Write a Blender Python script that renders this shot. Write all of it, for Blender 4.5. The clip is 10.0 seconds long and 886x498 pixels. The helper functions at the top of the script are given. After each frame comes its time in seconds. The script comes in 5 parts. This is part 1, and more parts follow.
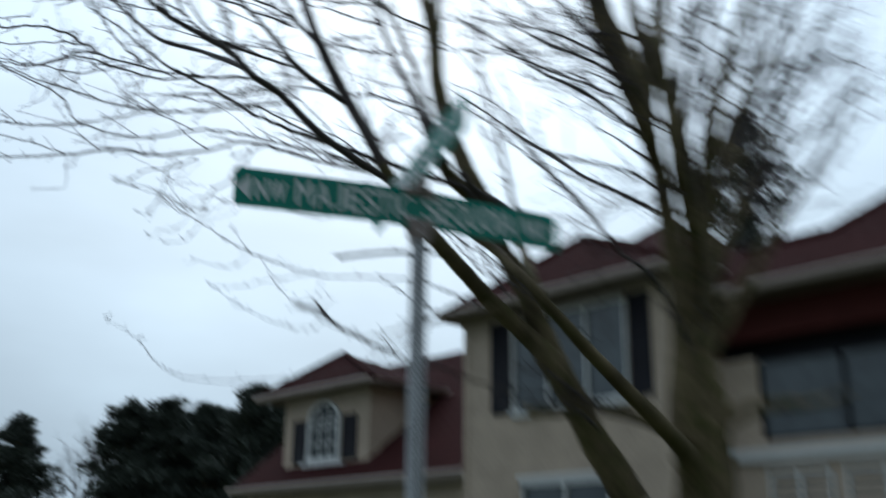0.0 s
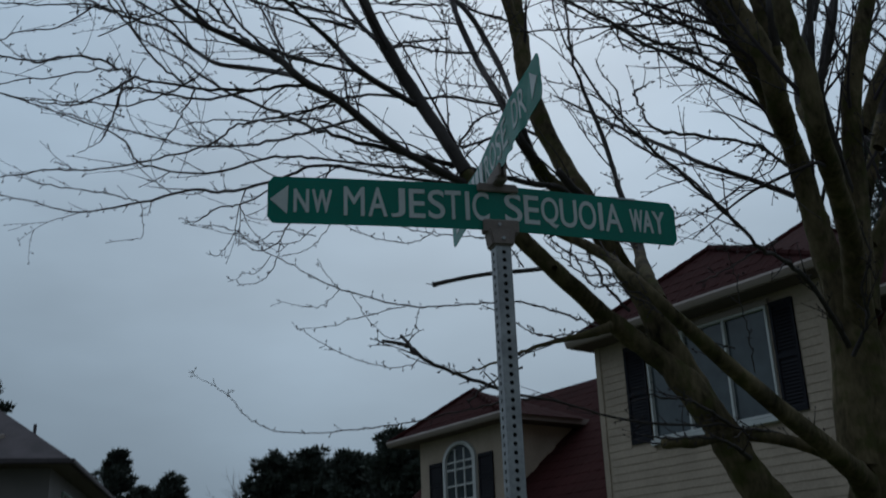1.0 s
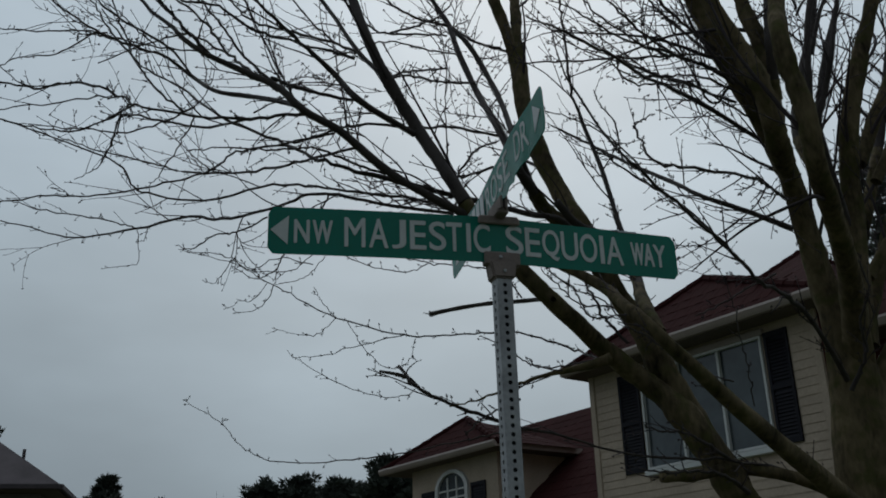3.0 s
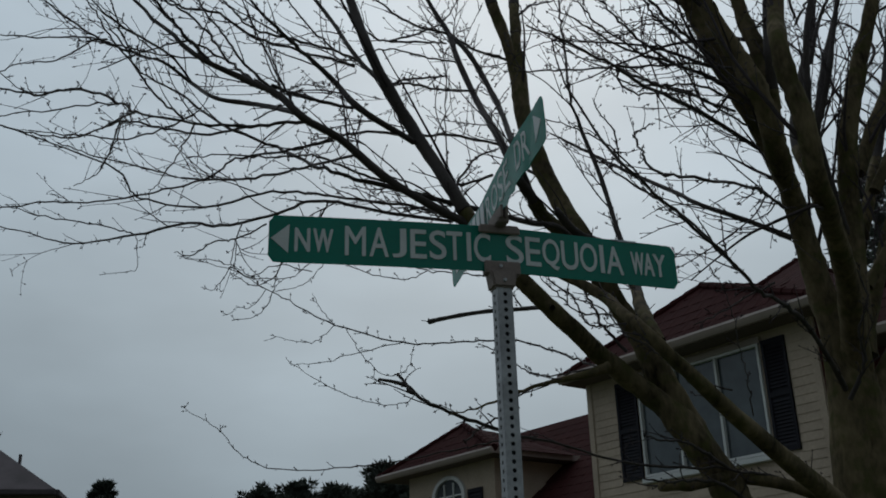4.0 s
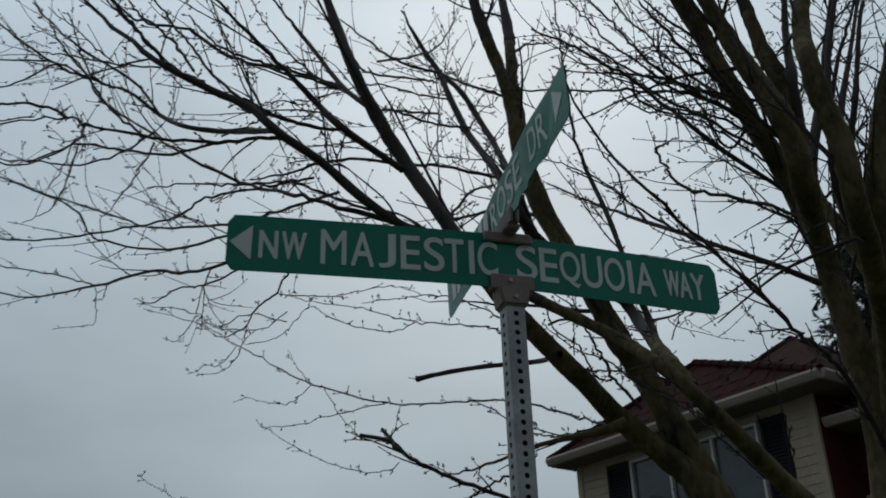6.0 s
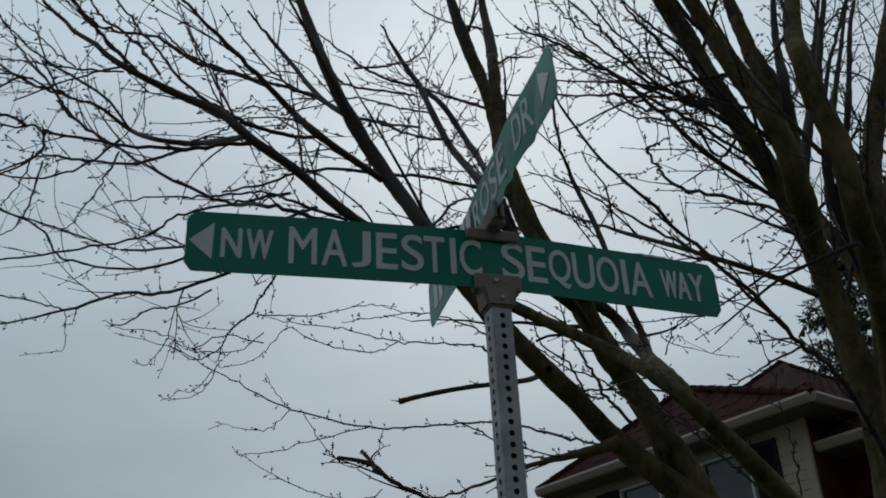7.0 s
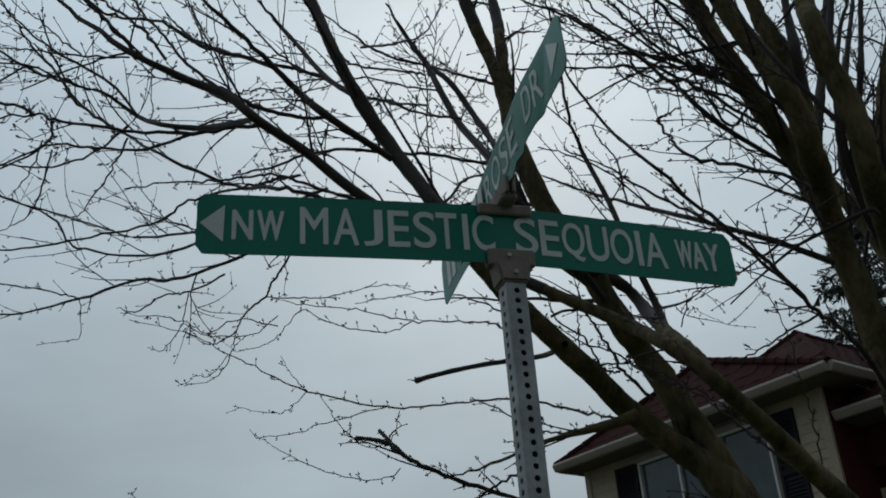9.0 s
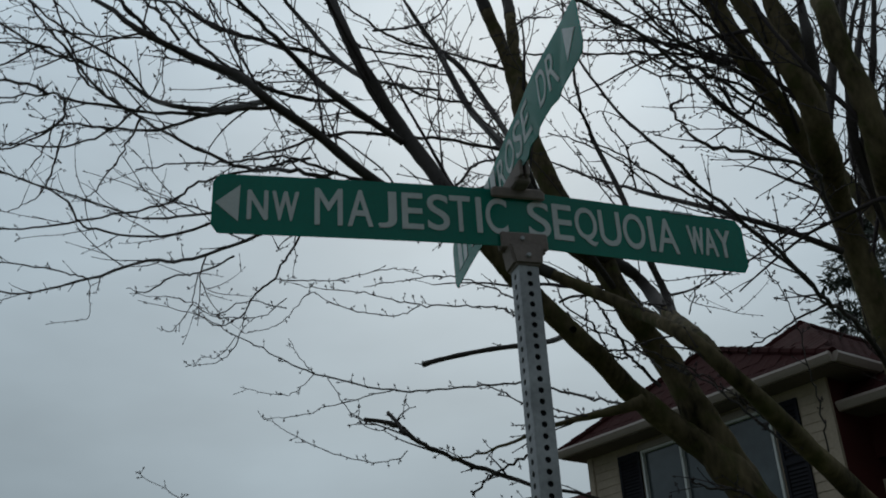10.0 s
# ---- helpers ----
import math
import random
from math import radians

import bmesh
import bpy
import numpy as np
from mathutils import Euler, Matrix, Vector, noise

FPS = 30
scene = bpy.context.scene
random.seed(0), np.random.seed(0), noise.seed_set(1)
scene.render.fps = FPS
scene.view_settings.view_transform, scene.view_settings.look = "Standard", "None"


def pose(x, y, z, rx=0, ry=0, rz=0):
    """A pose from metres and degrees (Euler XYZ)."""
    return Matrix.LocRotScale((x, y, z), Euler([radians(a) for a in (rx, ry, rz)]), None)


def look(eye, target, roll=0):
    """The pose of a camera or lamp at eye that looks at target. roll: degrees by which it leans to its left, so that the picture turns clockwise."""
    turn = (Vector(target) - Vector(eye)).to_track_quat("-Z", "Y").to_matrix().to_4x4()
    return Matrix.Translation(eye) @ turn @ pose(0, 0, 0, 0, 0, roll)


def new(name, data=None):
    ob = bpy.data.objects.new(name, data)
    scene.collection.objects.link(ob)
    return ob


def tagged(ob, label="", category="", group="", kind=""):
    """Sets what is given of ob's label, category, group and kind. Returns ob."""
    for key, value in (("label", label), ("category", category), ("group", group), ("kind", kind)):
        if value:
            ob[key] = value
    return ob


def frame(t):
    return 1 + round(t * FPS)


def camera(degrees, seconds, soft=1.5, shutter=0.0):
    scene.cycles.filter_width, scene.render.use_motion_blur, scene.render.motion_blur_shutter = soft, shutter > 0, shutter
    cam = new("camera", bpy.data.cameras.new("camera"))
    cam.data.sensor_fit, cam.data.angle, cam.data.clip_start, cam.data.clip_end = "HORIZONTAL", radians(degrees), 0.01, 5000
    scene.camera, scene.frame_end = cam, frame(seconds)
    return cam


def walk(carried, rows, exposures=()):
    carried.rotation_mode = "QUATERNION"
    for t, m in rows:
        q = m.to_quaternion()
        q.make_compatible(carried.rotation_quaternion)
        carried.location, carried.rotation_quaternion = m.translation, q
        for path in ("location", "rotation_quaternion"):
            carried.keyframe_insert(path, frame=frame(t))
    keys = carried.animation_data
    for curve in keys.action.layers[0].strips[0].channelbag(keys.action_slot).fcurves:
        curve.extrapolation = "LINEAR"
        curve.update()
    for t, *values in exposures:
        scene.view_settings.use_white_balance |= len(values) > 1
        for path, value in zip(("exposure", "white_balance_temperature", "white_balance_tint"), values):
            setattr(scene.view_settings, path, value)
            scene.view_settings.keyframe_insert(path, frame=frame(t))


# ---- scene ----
cam = camera(48.3, 10.0, soft=1.8, shutter=1.0)
PATH = [
    (0, (-1.26, -3.39, 1.336), (-0.551, -1.622, 1.947), 0.6),
    (0.0333, (-1.232, -3.280, 1.383), (-0.539, -1.510, 2.007), 1.24),
    (0.0667, (-1.221, -3.239, 1.401), (-0.534, -1.468, 2.029), 1.48),
    (0.1, (-1.216, -3.218, 1.41), (-0.532, -1.447, 2.04), 1.6),
    (0.2, (-1.161, -3.143, 1.435), (-0.49, -1.36, 2.044), 1.3),
    (0.3, (-1.118, -3.102, 1.424), (-0.507, -1.305, 2.055), 0.0),
    (0.4, (-1.073, -3.068, 1.432), (-0.529, -1.264, 2.1), -0.2),
    (0.5, (-1.014, -2.983, 1.45), (-0.571, -1.157, 2.136), -0.3),
    (0.6, (-0.973, -2.904, 1.48), (-0.538, -1.073, 2.159), -0.2),
    (0.7, (-0.931, -2.861, 1.489), (-0.509, -1.029, 2.173), -0.4),
    (0.8, (-0.905, -2.822, 1.488), (-0.477, -0.993, 2.175), -1.0),
    (0.9, (-0.89, -2.789, 1.49), (-0.446, -0.959, 2.163), -1.8),
    (1, (-0.88, -2.751, 1.489), (-0.419, -0.927, 2.167), -2.2),
    (1.5, (-0.875, -2.722, 1.493), (-0.441, -0.906, 2.21), -2.2),
    (2, (-0.887, -2.722, 1.5), (-0.416, -0.912, 2.21), -1.9),
    (2.5, (-0.894, -2.728, 1.504), (-0.432, -0.926, 2.239), -1.3),
    (2.7, (-0.895, -2.731, 1.508), (-0.424, -0.927, 2.233), -1.9),
    (3.8, (-0.912, -2.754, 1.515), (-0.441, -0.957, 2.256), -1.6),
    (4, (-0.909, -2.741, 1.519), (-0.434, -0.944, 2.258), -1.7),
    (4.5, (-0.946, -2.706, 1.515), (-0.477, -0.917, 2.275), -3.0),
    (5, (-0.945, -2.548, 1.526), (-0.445, -0.783, 2.322), -3.7),
    (5.5, (-0.818, -2.347, 1.55), (-0.378, -0.607, 2.431), -1.2),
    (5.7, (-0.805, -2.272, 1.542), (-0.339, -0.539, 2.426), -1.3),
    (6.8, (-0.75, -1.984, 1.564), (-0.235, -0.301, 2.514), -2.7),
    (7, (-0.729, -1.968, 1.562), (-0.213, -0.286, 2.514), -3.0),
    (7.5, (-0.705, -1.943, 1.567), (-0.191, -0.268, 2.531), -3.6),
    (8, (-0.703, -1.933, 1.566), (-0.189, -0.246, 2.508), -4.3),
    (8.5, (-0.715, -1.943, 1.565), (-0.213, -0.246, 2.496), -4.0),
    (9, (-0.726, -1.95, 1.563), (-0.23, -0.243, 2.48), -4.2),
    (9.5, (-0.734, -1.959, 1.558), (-0.246, -0.243, 2.463), -3.9),
    (10, (-0.747, -1.951, 1.551), (-0.259, -0.229, 2.444), -3.3),
]
walk(cam, [(t, look(eye, target, roll)) for t, eye, target, roll in PATH],
     exposures=[(0.0, 1.1, 6050, 10), (0.3, 1.08, 6050, 10), (0.5, 0.86, 6000, 10), (0.8, 0.13, 5800, 10), (1.0, 0.06, 5850, 10),
                (1.5, 0.12, 6390, 11), (2.5, 0.14, 6460, 11), (10.0, 0.15, 6420, 9)])

# ---- light: flat overcast sky, weak wide sun behind the cloud ----
world = bpy.data.worlds.new("overcast")
scene.world = world
world.use_nodes = True
wn, wl = world.node_tree.nodes, world.node_tree.links
wn.clear()
w_out = wn.new("ShaderNodeOutputWorld")
w_bg = wn.new("ShaderNodeBackground")
w_sky = wn.new("ShaderNodeTexSky")
w_sky.sky_type = "NISHITA"
w_sky.sun_disc = False
w_sky.sun_elevation, w_sky.sun_rotation = radians(38), radians(20)
w_sky.air_density, w_sky.dust_density = 1.0, 6.0
w_co = wn.new("ShaderNodeTexCoord")
w_sep = wn.new("ShaderNodeSeparateXYZ")
w_ramp = wn.new("ShaderNodeValToRGB")
w_ramp.color_ramp.elements[0].position, w_ramp.color_ramp.elements[0].color = 0.0, (1.72, 2.28, 2.68, 1)
w_ramp.color_ramp.elements[1].position, w_ramp.color_ramp.elements[1].color = 0.62, (4.38, 5.32, 6.0, 1)
mid = w_ramp.color_ramp.elements.new(0.3)
mid.color = (3.1, 3.8, 4.25, 1)
w_map = wn.new("ShaderNodeMapping")
w_map.inputs["Scale"].default_value = (1.6, 1.6, 4.0)
w_noise = wn.new("ShaderNodeTexNoise")
w_noise.inputs["Scale"].default_value = 1.7
w_noise.inputs["Detail"].default_value = 4.0
w_mr = wn.new("ShaderNodeMapRange")
w_mr.inputs["From Min"].default_value, w_mr.inputs["From Max"].default_value = 0.3, 0.7
w_mr.inputs["To Min"].default_value, w_mr.inputs["To Max"].default_value = 0.86, 1.12
w_mul = wn.new("ShaderNodeVectorMath")
w_mul.operation = "SCALE"
w_mix = wn.new("ShaderNodeMix")
w_mix.data_type = "RGBA"
w_mix.inputs["Factor"].default_value = 0.97
wl.new(w_co.outputs["Generated"], w_sep.inputs[0])
wl.new(w_sep.outputs["Z"], w_ramp.inputs[0])
wl.new(w_co.outputs["Generated"], w_map.inputs[0])
wl.new(w_map.outputs[0], w_noise.inputs["Vector"])
wl.new(w_noise.outputs[0], w_mr.inputs["Value"])
wl.new(w_ramp.outputs[0], w_mul.inputs[0])
# the cloud is thinner, so brighter, on the far side, towards the sun
w_side = wn.new("ShaderNodeMapRange")
w_side.interpolation_type = "SMOOTHSTEP"
w_side.inputs["From Min"].default_value, w_side.inputs["From Max"].default_value = -0.9, 0.75
w_side.inputs["To Min"].default_value, w_side.inputs["To Max"].default_value = 0.42, 1.0
w_gain = wn.new("ShaderNodeMath")
w_gain.operation = "MULTIPLY"
wl.new(w_sep.outputs["Y"], w_side.inputs["Value"])
wl.new(w_side.outputs[0], w_gain.inputs[0])
wl.new(w_mr.outputs[0], w_gain.inputs[1])
# and thicker low down on the west side
w_west, w_low, w_inv, w_fade, w_all = (wn.new("ShaderNodeMapRange"), wn.new("ShaderNodeMapRange"), wn.new("ShaderNodeMath"),
                                       wn.new("ShaderNodeMath"), wn.new("ShaderNodeMath"))
w_west.interpolation_type = w_low.interpolation_type = "SMOOTHSTEP"
w_west.inputs["From Min"].default_value, w_west.inputs["From Max"].default_value = -0.22, 0.16
w_west.inputs["To Min"].default_value, w_west.inputs["To Max"].default_value = 0.72, 1.04
w_low.inputs["From Min"].default_value, w_low.inputs["From Max"].default_value = 0.12, 0.5
wl.new(w_sep.outputs["X"], w_west.inputs["Value"])
wl.new(w_sep.outputs["Z"], w_low.inputs["Value"])
w_inv.operation, w_fade.operation, w_all.operation = "SUBTRACT", "MULTIPLY_ADD", "MULTIPLY"
w_inv.inputs[0].default_value = 1.0
wl.new(w_west.outputs[0], w_inv.inputs[1])
wl.new(w_inv.outputs[0], w_fade.inputs[0])
wl.new(w_low.outputs[0], w_fade.inputs[1])
wl.new(w_west.outputs[0], w_fade.inputs[2])
wl.new(w_fade.outputs[0], w_all.inputs[0])
wl.new(w_gain.outputs[0], w_all.inputs[1])
wl.new(w_all.outputs[0], w_mul.inputs["Scale"])
wl.new(w_sky.outputs[0], w_mix.inputs["A"])
wl.new(w_mul.outputs[0], w_mix.inputs["B"])
wl.new(w_mix.outputs["Result"], w_bg.inputs["Color"])
wl.new(w_bg.outputs[0], w_out.inputs[0])
w_bg.inputs["Strength"].default_value = 0.1
sun = new("sun", bpy.data.lights.new("sun", "SUN"))
sun.data.energy, sun.data.angle, sun.data.color = 0.25, radians(40), (1.0, 0.97, 0.93)
sun.matrix_world = look((4, 10, 14), (0, 0, 0))


# ---- materials ----
def material(name, color, rough=0.8, metal=0.0, spread=0.25, scale=3.0, fine=40.0, bump=0.2, spec=0.4,
             second=None, second_amount=0.5, per_piece=0.0, stretch=(1, 1, 1)):
    m = bpy.data.materials.new(name)
    m.use_nodes = True
    n, l = m.node_tree.nodes, m.node_tree.links
    p = n["Principled BSDF"]
    p.inputs["Roughness"].default_value, p.inputs["Metallic"].default_value = rough, metal
    p.inputs["Specular IOR Level"].default_value = spec
    co = n.new("ShaderNodeTexCoord")
    mp = n.new("ShaderNodeMapping")
    mp.inputs["Scale"].default_value = stretch
    l.new(co.outputs["Object"], mp.inputs[0])
    big, small = n.new("ShaderNodeTexNoise"), n.new("ShaderNodeTexNoise")
    for tex, sc, det in ((big, scale, 5.0), (small, fine, 4.0)):
        tex.inputs["Scale"].default_value, tex.inputs["Detail"].default_value = sc, det
        l.new(mp.outputs[0], tex.inputs["Vector"])
    add = n.new("ShaderNodeMath")
    add.operation = "MULTIPLY_ADD"
    l.new(small.outputs[0], add.inputs[0])
    add.inputs[1].default_value = 0.6
    l.new(big.outputs[0], add.inputs[2])
    val = add.outputs[0]
    if per_piece:
        info = n.new("ShaderNodeObjectInfo")
        pm = n.new("ShaderNodeMath")
        pm.operation = "MULTIPLY_ADD"
        l.new(info.outputs["Random"], pm.inputs[0])
        pm.inputs[1].default_value = per_piece
        l.new(val, pm.inputs[2])
        val = pm.outputs[0]
    mr = n.new("ShaderNodeMapRange")
    mr.inputs["From Min"].default_value, mr.inputs["From Max"].default_value = 0.5, 1.1 + per_piece
    l.new(val, mr.inputs["Value"])
    mix = n.new("ShaderNodeMix")
    mix.data_type = "RGBA"
    l.new(mr.outputs[0], mix.inputs["Factor"])
    dark = [c * (1 - spread) for c in color]
    light = [c * (1 + spread) for c in color]
    mix.inputs["A"].default_value, mix.inputs["B"].default_value = (*dark, 1), (*light, 1)
    out = mix.outputs["Result"]
    if second:
        patch = n.new("ShaderNodeTexNoise")
        patch.inputs["Scale"].default_value, patch.inputs["Detail"].default_value = scale * 1.7, 6.0
        l.new(co.outputs["Object"], patch.inputs["Vector"])
        pr = n.new("ShaderNodeMapRange")
        pr.inputs["From Min"].default_value, pr.inputs["From Max"].default_value = 0.48, 0.66
        pr.inputs["To Max"].default_value = second_amount
        l.new(patch.outputs[0], pr.inputs["Value"])
        mix2 = n.new("ShaderNodeMix")
        mix2.data_type = "RGBA"
        l.new(pr.outputs[0], mix2.inputs["Factor"])
        l.new(out, mix2.inputs["A"])
        mix2.inputs["B"].default_value = (*second, 1)
        out = mix2.outputs["Result"]
    l.new(out, p.inputs["Base Color"])
    if bump:
        bm_node = n.new("ShaderNodeBump")
        bm_node.inputs["Strength"].default_value, bm_node.inputs["Distance"].default_value = bump, 0.01
        l.new(add.outputs[0], bm_node.inputs["Height"])
        l.new(bm_node.outputs[0], p.inputs["Normal"])
    return m


BARK = material("bark", (0.106, 0.081, 0.046), 0.9, spread=0.85, scale=6, fine=42, bump=1.0, spec=0.1,
                second=(0.064, 0.062, 0.02), second_amount=0.85, stretch=(1, 1, 0.4))
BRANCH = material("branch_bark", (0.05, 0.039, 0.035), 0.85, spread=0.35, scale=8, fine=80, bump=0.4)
TWIG = material("twig_bark", (0.042, 0.029, 0.03), 0.8, spread=0.3, scale=8, fine=50, bump=0.0)
GREEN = material("green_sheeting", (0.0, 0.172, 0.121), 0.5, spread=0.14, scale=5, fine=120, bump=0.03, spec=0.0)
LETTER = material("white_sheeting", (0.6, 0.61, 0.6), 0.5, spread=0.1, scale=9, fine=120, bump=0.0, spec=0.0)
BACK = material("bare_aluminium", (0.42, 0.43, 0.44), 0.45, 0.8, spread=0.1, scale=6, bump=0.05)
GALV = material("galvanised_steel", (0.36, 0.355, 0.365), 0.6, 0.4, spread=0.3, scale=14, fine=90, bump=0.1)
CAST = material("cast_bracket", (0.225, 0.178, 0.158), 0.75, 0.2, spread=0.2, scale=20, fine=120, bump=0.2)
SIDING = material("beige_siding", (0.43, 0.335, 0.255), 0.8, spread=0.22, scale=1.3, fine=22, bump=0.5, per_piece=0.1)
SHINGLE = material("red_roof_tile", (0.037, 0.0108, 0.0104), 0.92, spread=0.28, scale=1.2, fine=24, bump=0.5, per_piece=0.12, spec=0.06)
REDWALL = material("dark_red_wall", (0.085, 0.021, 0.019), 0.8, spread=0.15, scale=2, fine=40, bump=0.2, spec=0.15)
TRIM = material("greige_trim_paint", (0.34, 0.27, 0.235), 0.5, spread=0.1, scale=2, fine=30, bump=0.05)
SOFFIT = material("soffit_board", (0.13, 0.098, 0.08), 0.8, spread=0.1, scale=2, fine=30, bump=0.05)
WHITE = material("white_vinyl", (0.6, 0.59, 0.57), 0.4, spread=0.06, scale=3, fine=40, bump=0.0)
# shutter paint; the same black stands in for shade inside rooms and post
SHUTTER_AND_SHADE = material("black_shutter_and_shade", (0.011, 0.0095, 0.014), 0.6, spread=0.15, scale=4, fine=40, bump=0.05, spec=0.2)
GLASS = material("dark_window_glass", (0.055, 0.065, 0.07), 0.06, spread=0.45, scale=1.6, fine=3, bump=0.0, spec=0.6)
NEEDLE = material("conifer_needles", (0.05, 0.06, 0.046), 0.8, spread=0.4, scale=1.0, fine=12, bump=0.0)
GREYROOF = material("grey_brown_shingle", (0.075, 0.06, 0.064), 0.85, spread=0.4, scale=1.5, fine=30, bump=0.3)
GREYWALL = material("brown_grey_stucco", (0.19, 0.165, 0.16), 0.85, spread=0.1, scale=1.5, fine=60, bump=0.2)
SAGE = material("sage_green_paint", (0.34, 0.41, 0.37), 0.6, spread=0.1, scale=3, fine=30, bump=0.0)
GRASS = material("winter_lawn", (0.07, 0.085, 0.04), 0.95, spread=0.35, scale=0.6, fine=25, bump=0.5)
for sheet in (GREEN, LETTER):
    sheet.node_tree.nodes["Principled BSDF"].inputs["Coat Weight"].default_value = 0.65
    sheet.node_tree.nodes["Principled BSDF"].inputs["Coat Roughness"].default_value = 0.22
FARBARK = material("far_bare_twigs", (0.12, 0.11, 0.11), 0.9, spread=0.2, scale=2, fine=10, bump=0.0)


# ---- mesh helpers ----
def finish(bm, name, mat, smooth=False):
    me = bpy.data.meshes.new(name)
    bm.to_mesh(me)
    bm.free()
    me.materials.append(mat)
    if smooth:
        me.polygons.foreach_set("use_smooth", [True] * len(me.polygons))
    return me


def part(name, bm, mat, parent, label="", smooth=False, kind=""):
    me = bm if isinstance(bm, bpy.types.Mesh) else finish(bm, name, mat, smooth)
    ob = new(name, me)
    ob.parent = parent
    if label or kind:
        tagged(ob, label=label, kind=kind)
    return ob


def piece(name, me, parent, m):
    ob = new(name, me)
    ob.parent = parent
    ob.matrix_local = m
    return ob


def box(bm, x0, x1, y0, y1, z0, z1, bevel=0.0):
    r = bmesh.ops.create_cube(bm, size=1.0)
    for v in r["verts"]:
        v.co = Vector((x0 + (v.co.x + 0.5) * (x1 - x0), y0 + (v.co.y + 0.5) * (y1 - y0), z0 + (v.co.z + 0.5) * (z1 - z0)))
    if bevel:
        es = list({e for v in r["verts"] for e in v.link_edges})
        bmesh.ops.bevel(bm, geom=es, offset=bevel, segments=1, affect="EDGES")
    return bm


def boxed(*a, bevel=0.0):
    return box(bmesh.new(), *a, bevel=bevel)


def prism(profile, x0, x1):
    """A profile in y, z pushed along x."""
    bm = bmesh.new()
    a = [bm.verts.new((x0, y, z)) for y, z in profile]
    b = [bm.verts.new((x1, y, z)) for y, z in profile]
    n = len(profile)
    for i in range(n):
        bm.faces.new((a[i], a[(i + 1) % n], b[(i + 1) % n], b[i]))
    bm.faces.new(a[::-1])
    bm.faces.new(b)
    bmesh.ops.recalc_face_normals(bm, faces=bm.faces)
    return bm


def slab(corners, thick):
    """A flat plate under the given corners."""
    bm = bmesh.new()
    c = [Vector(p) for p in corners]
    nrm = (c[1] - c[0]).cross(c[2] - c[0]).normalized()
    if nrm.z < 0:
        nrm = -nrm
    a = [bm.verts.new(p) for p in c]
    b = [bm.verts.new(p - nrm * thick) for p in c]
    n = len(c)
    bm.faces.new(a)
    bm.faces.new(b[::-1])
    for i in range(n):
        bm.faces.new((a[i], b[i], b[(i + 1) % n], a[(i + 1) % n]))
    bmesh.ops.recalc_face_normals(bm, faces=bm.faces)
    return bm


# ---- ground ----
gb = bmesh.new()
bmesh.ops.create_grid(gb, x_segments=8, y_segments=8, size=2500)
tagged(part("ground", gb, GRASS, None), "winter lawn and verge reaching the horizon", "ground", kind="structure")


# ---- street name sign ----
def perforated_post(height, w=0.0508, pitch=0.0254, hole=0.0071):
    """Square steel tube with a round hole every inch on each side."""
    verts, faces = [], []
    h = w / 2
    cells = int(height / pitch)
    for side in range(4):
        a = side * math.pi / 2
        ca, sa = math.cos(a), math.sin(a)

        def put(x, z, depth=0.0):
            y = -h + depth
            verts.append((x * ca - y * sa, x * sa + y * ca, z))
            return len(verts) - 1
        for k in range(cells):
            z0, z1 = k * pitch, (k + 1) * pitch
            zc = (z0 + z1) / 2
            ring = [put(hole * math.cos(math.pi * i / 4 + math.pi / 8), zc + hole * math.sin(math.pi * i / 4 + math.pi / 8)) for i in range(8)]
            inner = [put(hole * math.cos(math.pi * i / 4 + math.pi / 8), zc + hole * math.sin(math.pi * i / 4 + math.pi / 8), 0.003) for i in range(8)]
            c = 0.0035
            q = [put(h - c, zc - 0.004), put(h - c, z1), put(0.004, z1), put(-0.004, z1), put(-h + c, z1),
                 put(-h + c, zc - 0.004), put(-h + c, z0), put(h - c, z0)]
            faces += [(ring[0], q[0], q[1], ring[1]), (ring[1], q[1], q[2]), (ring[1], q[2], q[3], ring[2]), (ring[2], q[3], q[4], ring[3]),
                      (ring[3], q[4], q[5], ring[4]), (ring[4], q[5], q[6], ring[5]), (ring[5], q[6], q[7], ring[6]), (ring[6], q[7], ring[7]),
                      (ring[7], q[7], q[0], ring[0])]
            faces += [(ring[i], ring[(i + 1) % 8], inner[(i + 1) % 8], inner[i]) for i in range(8)]
        # rounded corner strip
        c = 0.0035
        x0, x1 = h - c, h
        e = [put(x0, 0), put(x0, cells * pitch), put(h - c * 0.3, cells * pitch, c * 0.3), put(h - c * 0.3, 0, c * 0.3), put(h, cells * pitch, c), put(h, 0, c)]
        faces += [(e[0], e[3], e[2], e[1]), (e[3], e[5], e[4], e[2])]
    me = bpy.data.meshes.new("tube")
    me.from_pydata(verts, [], faces)
    me.materials.append(GALV)
    return me


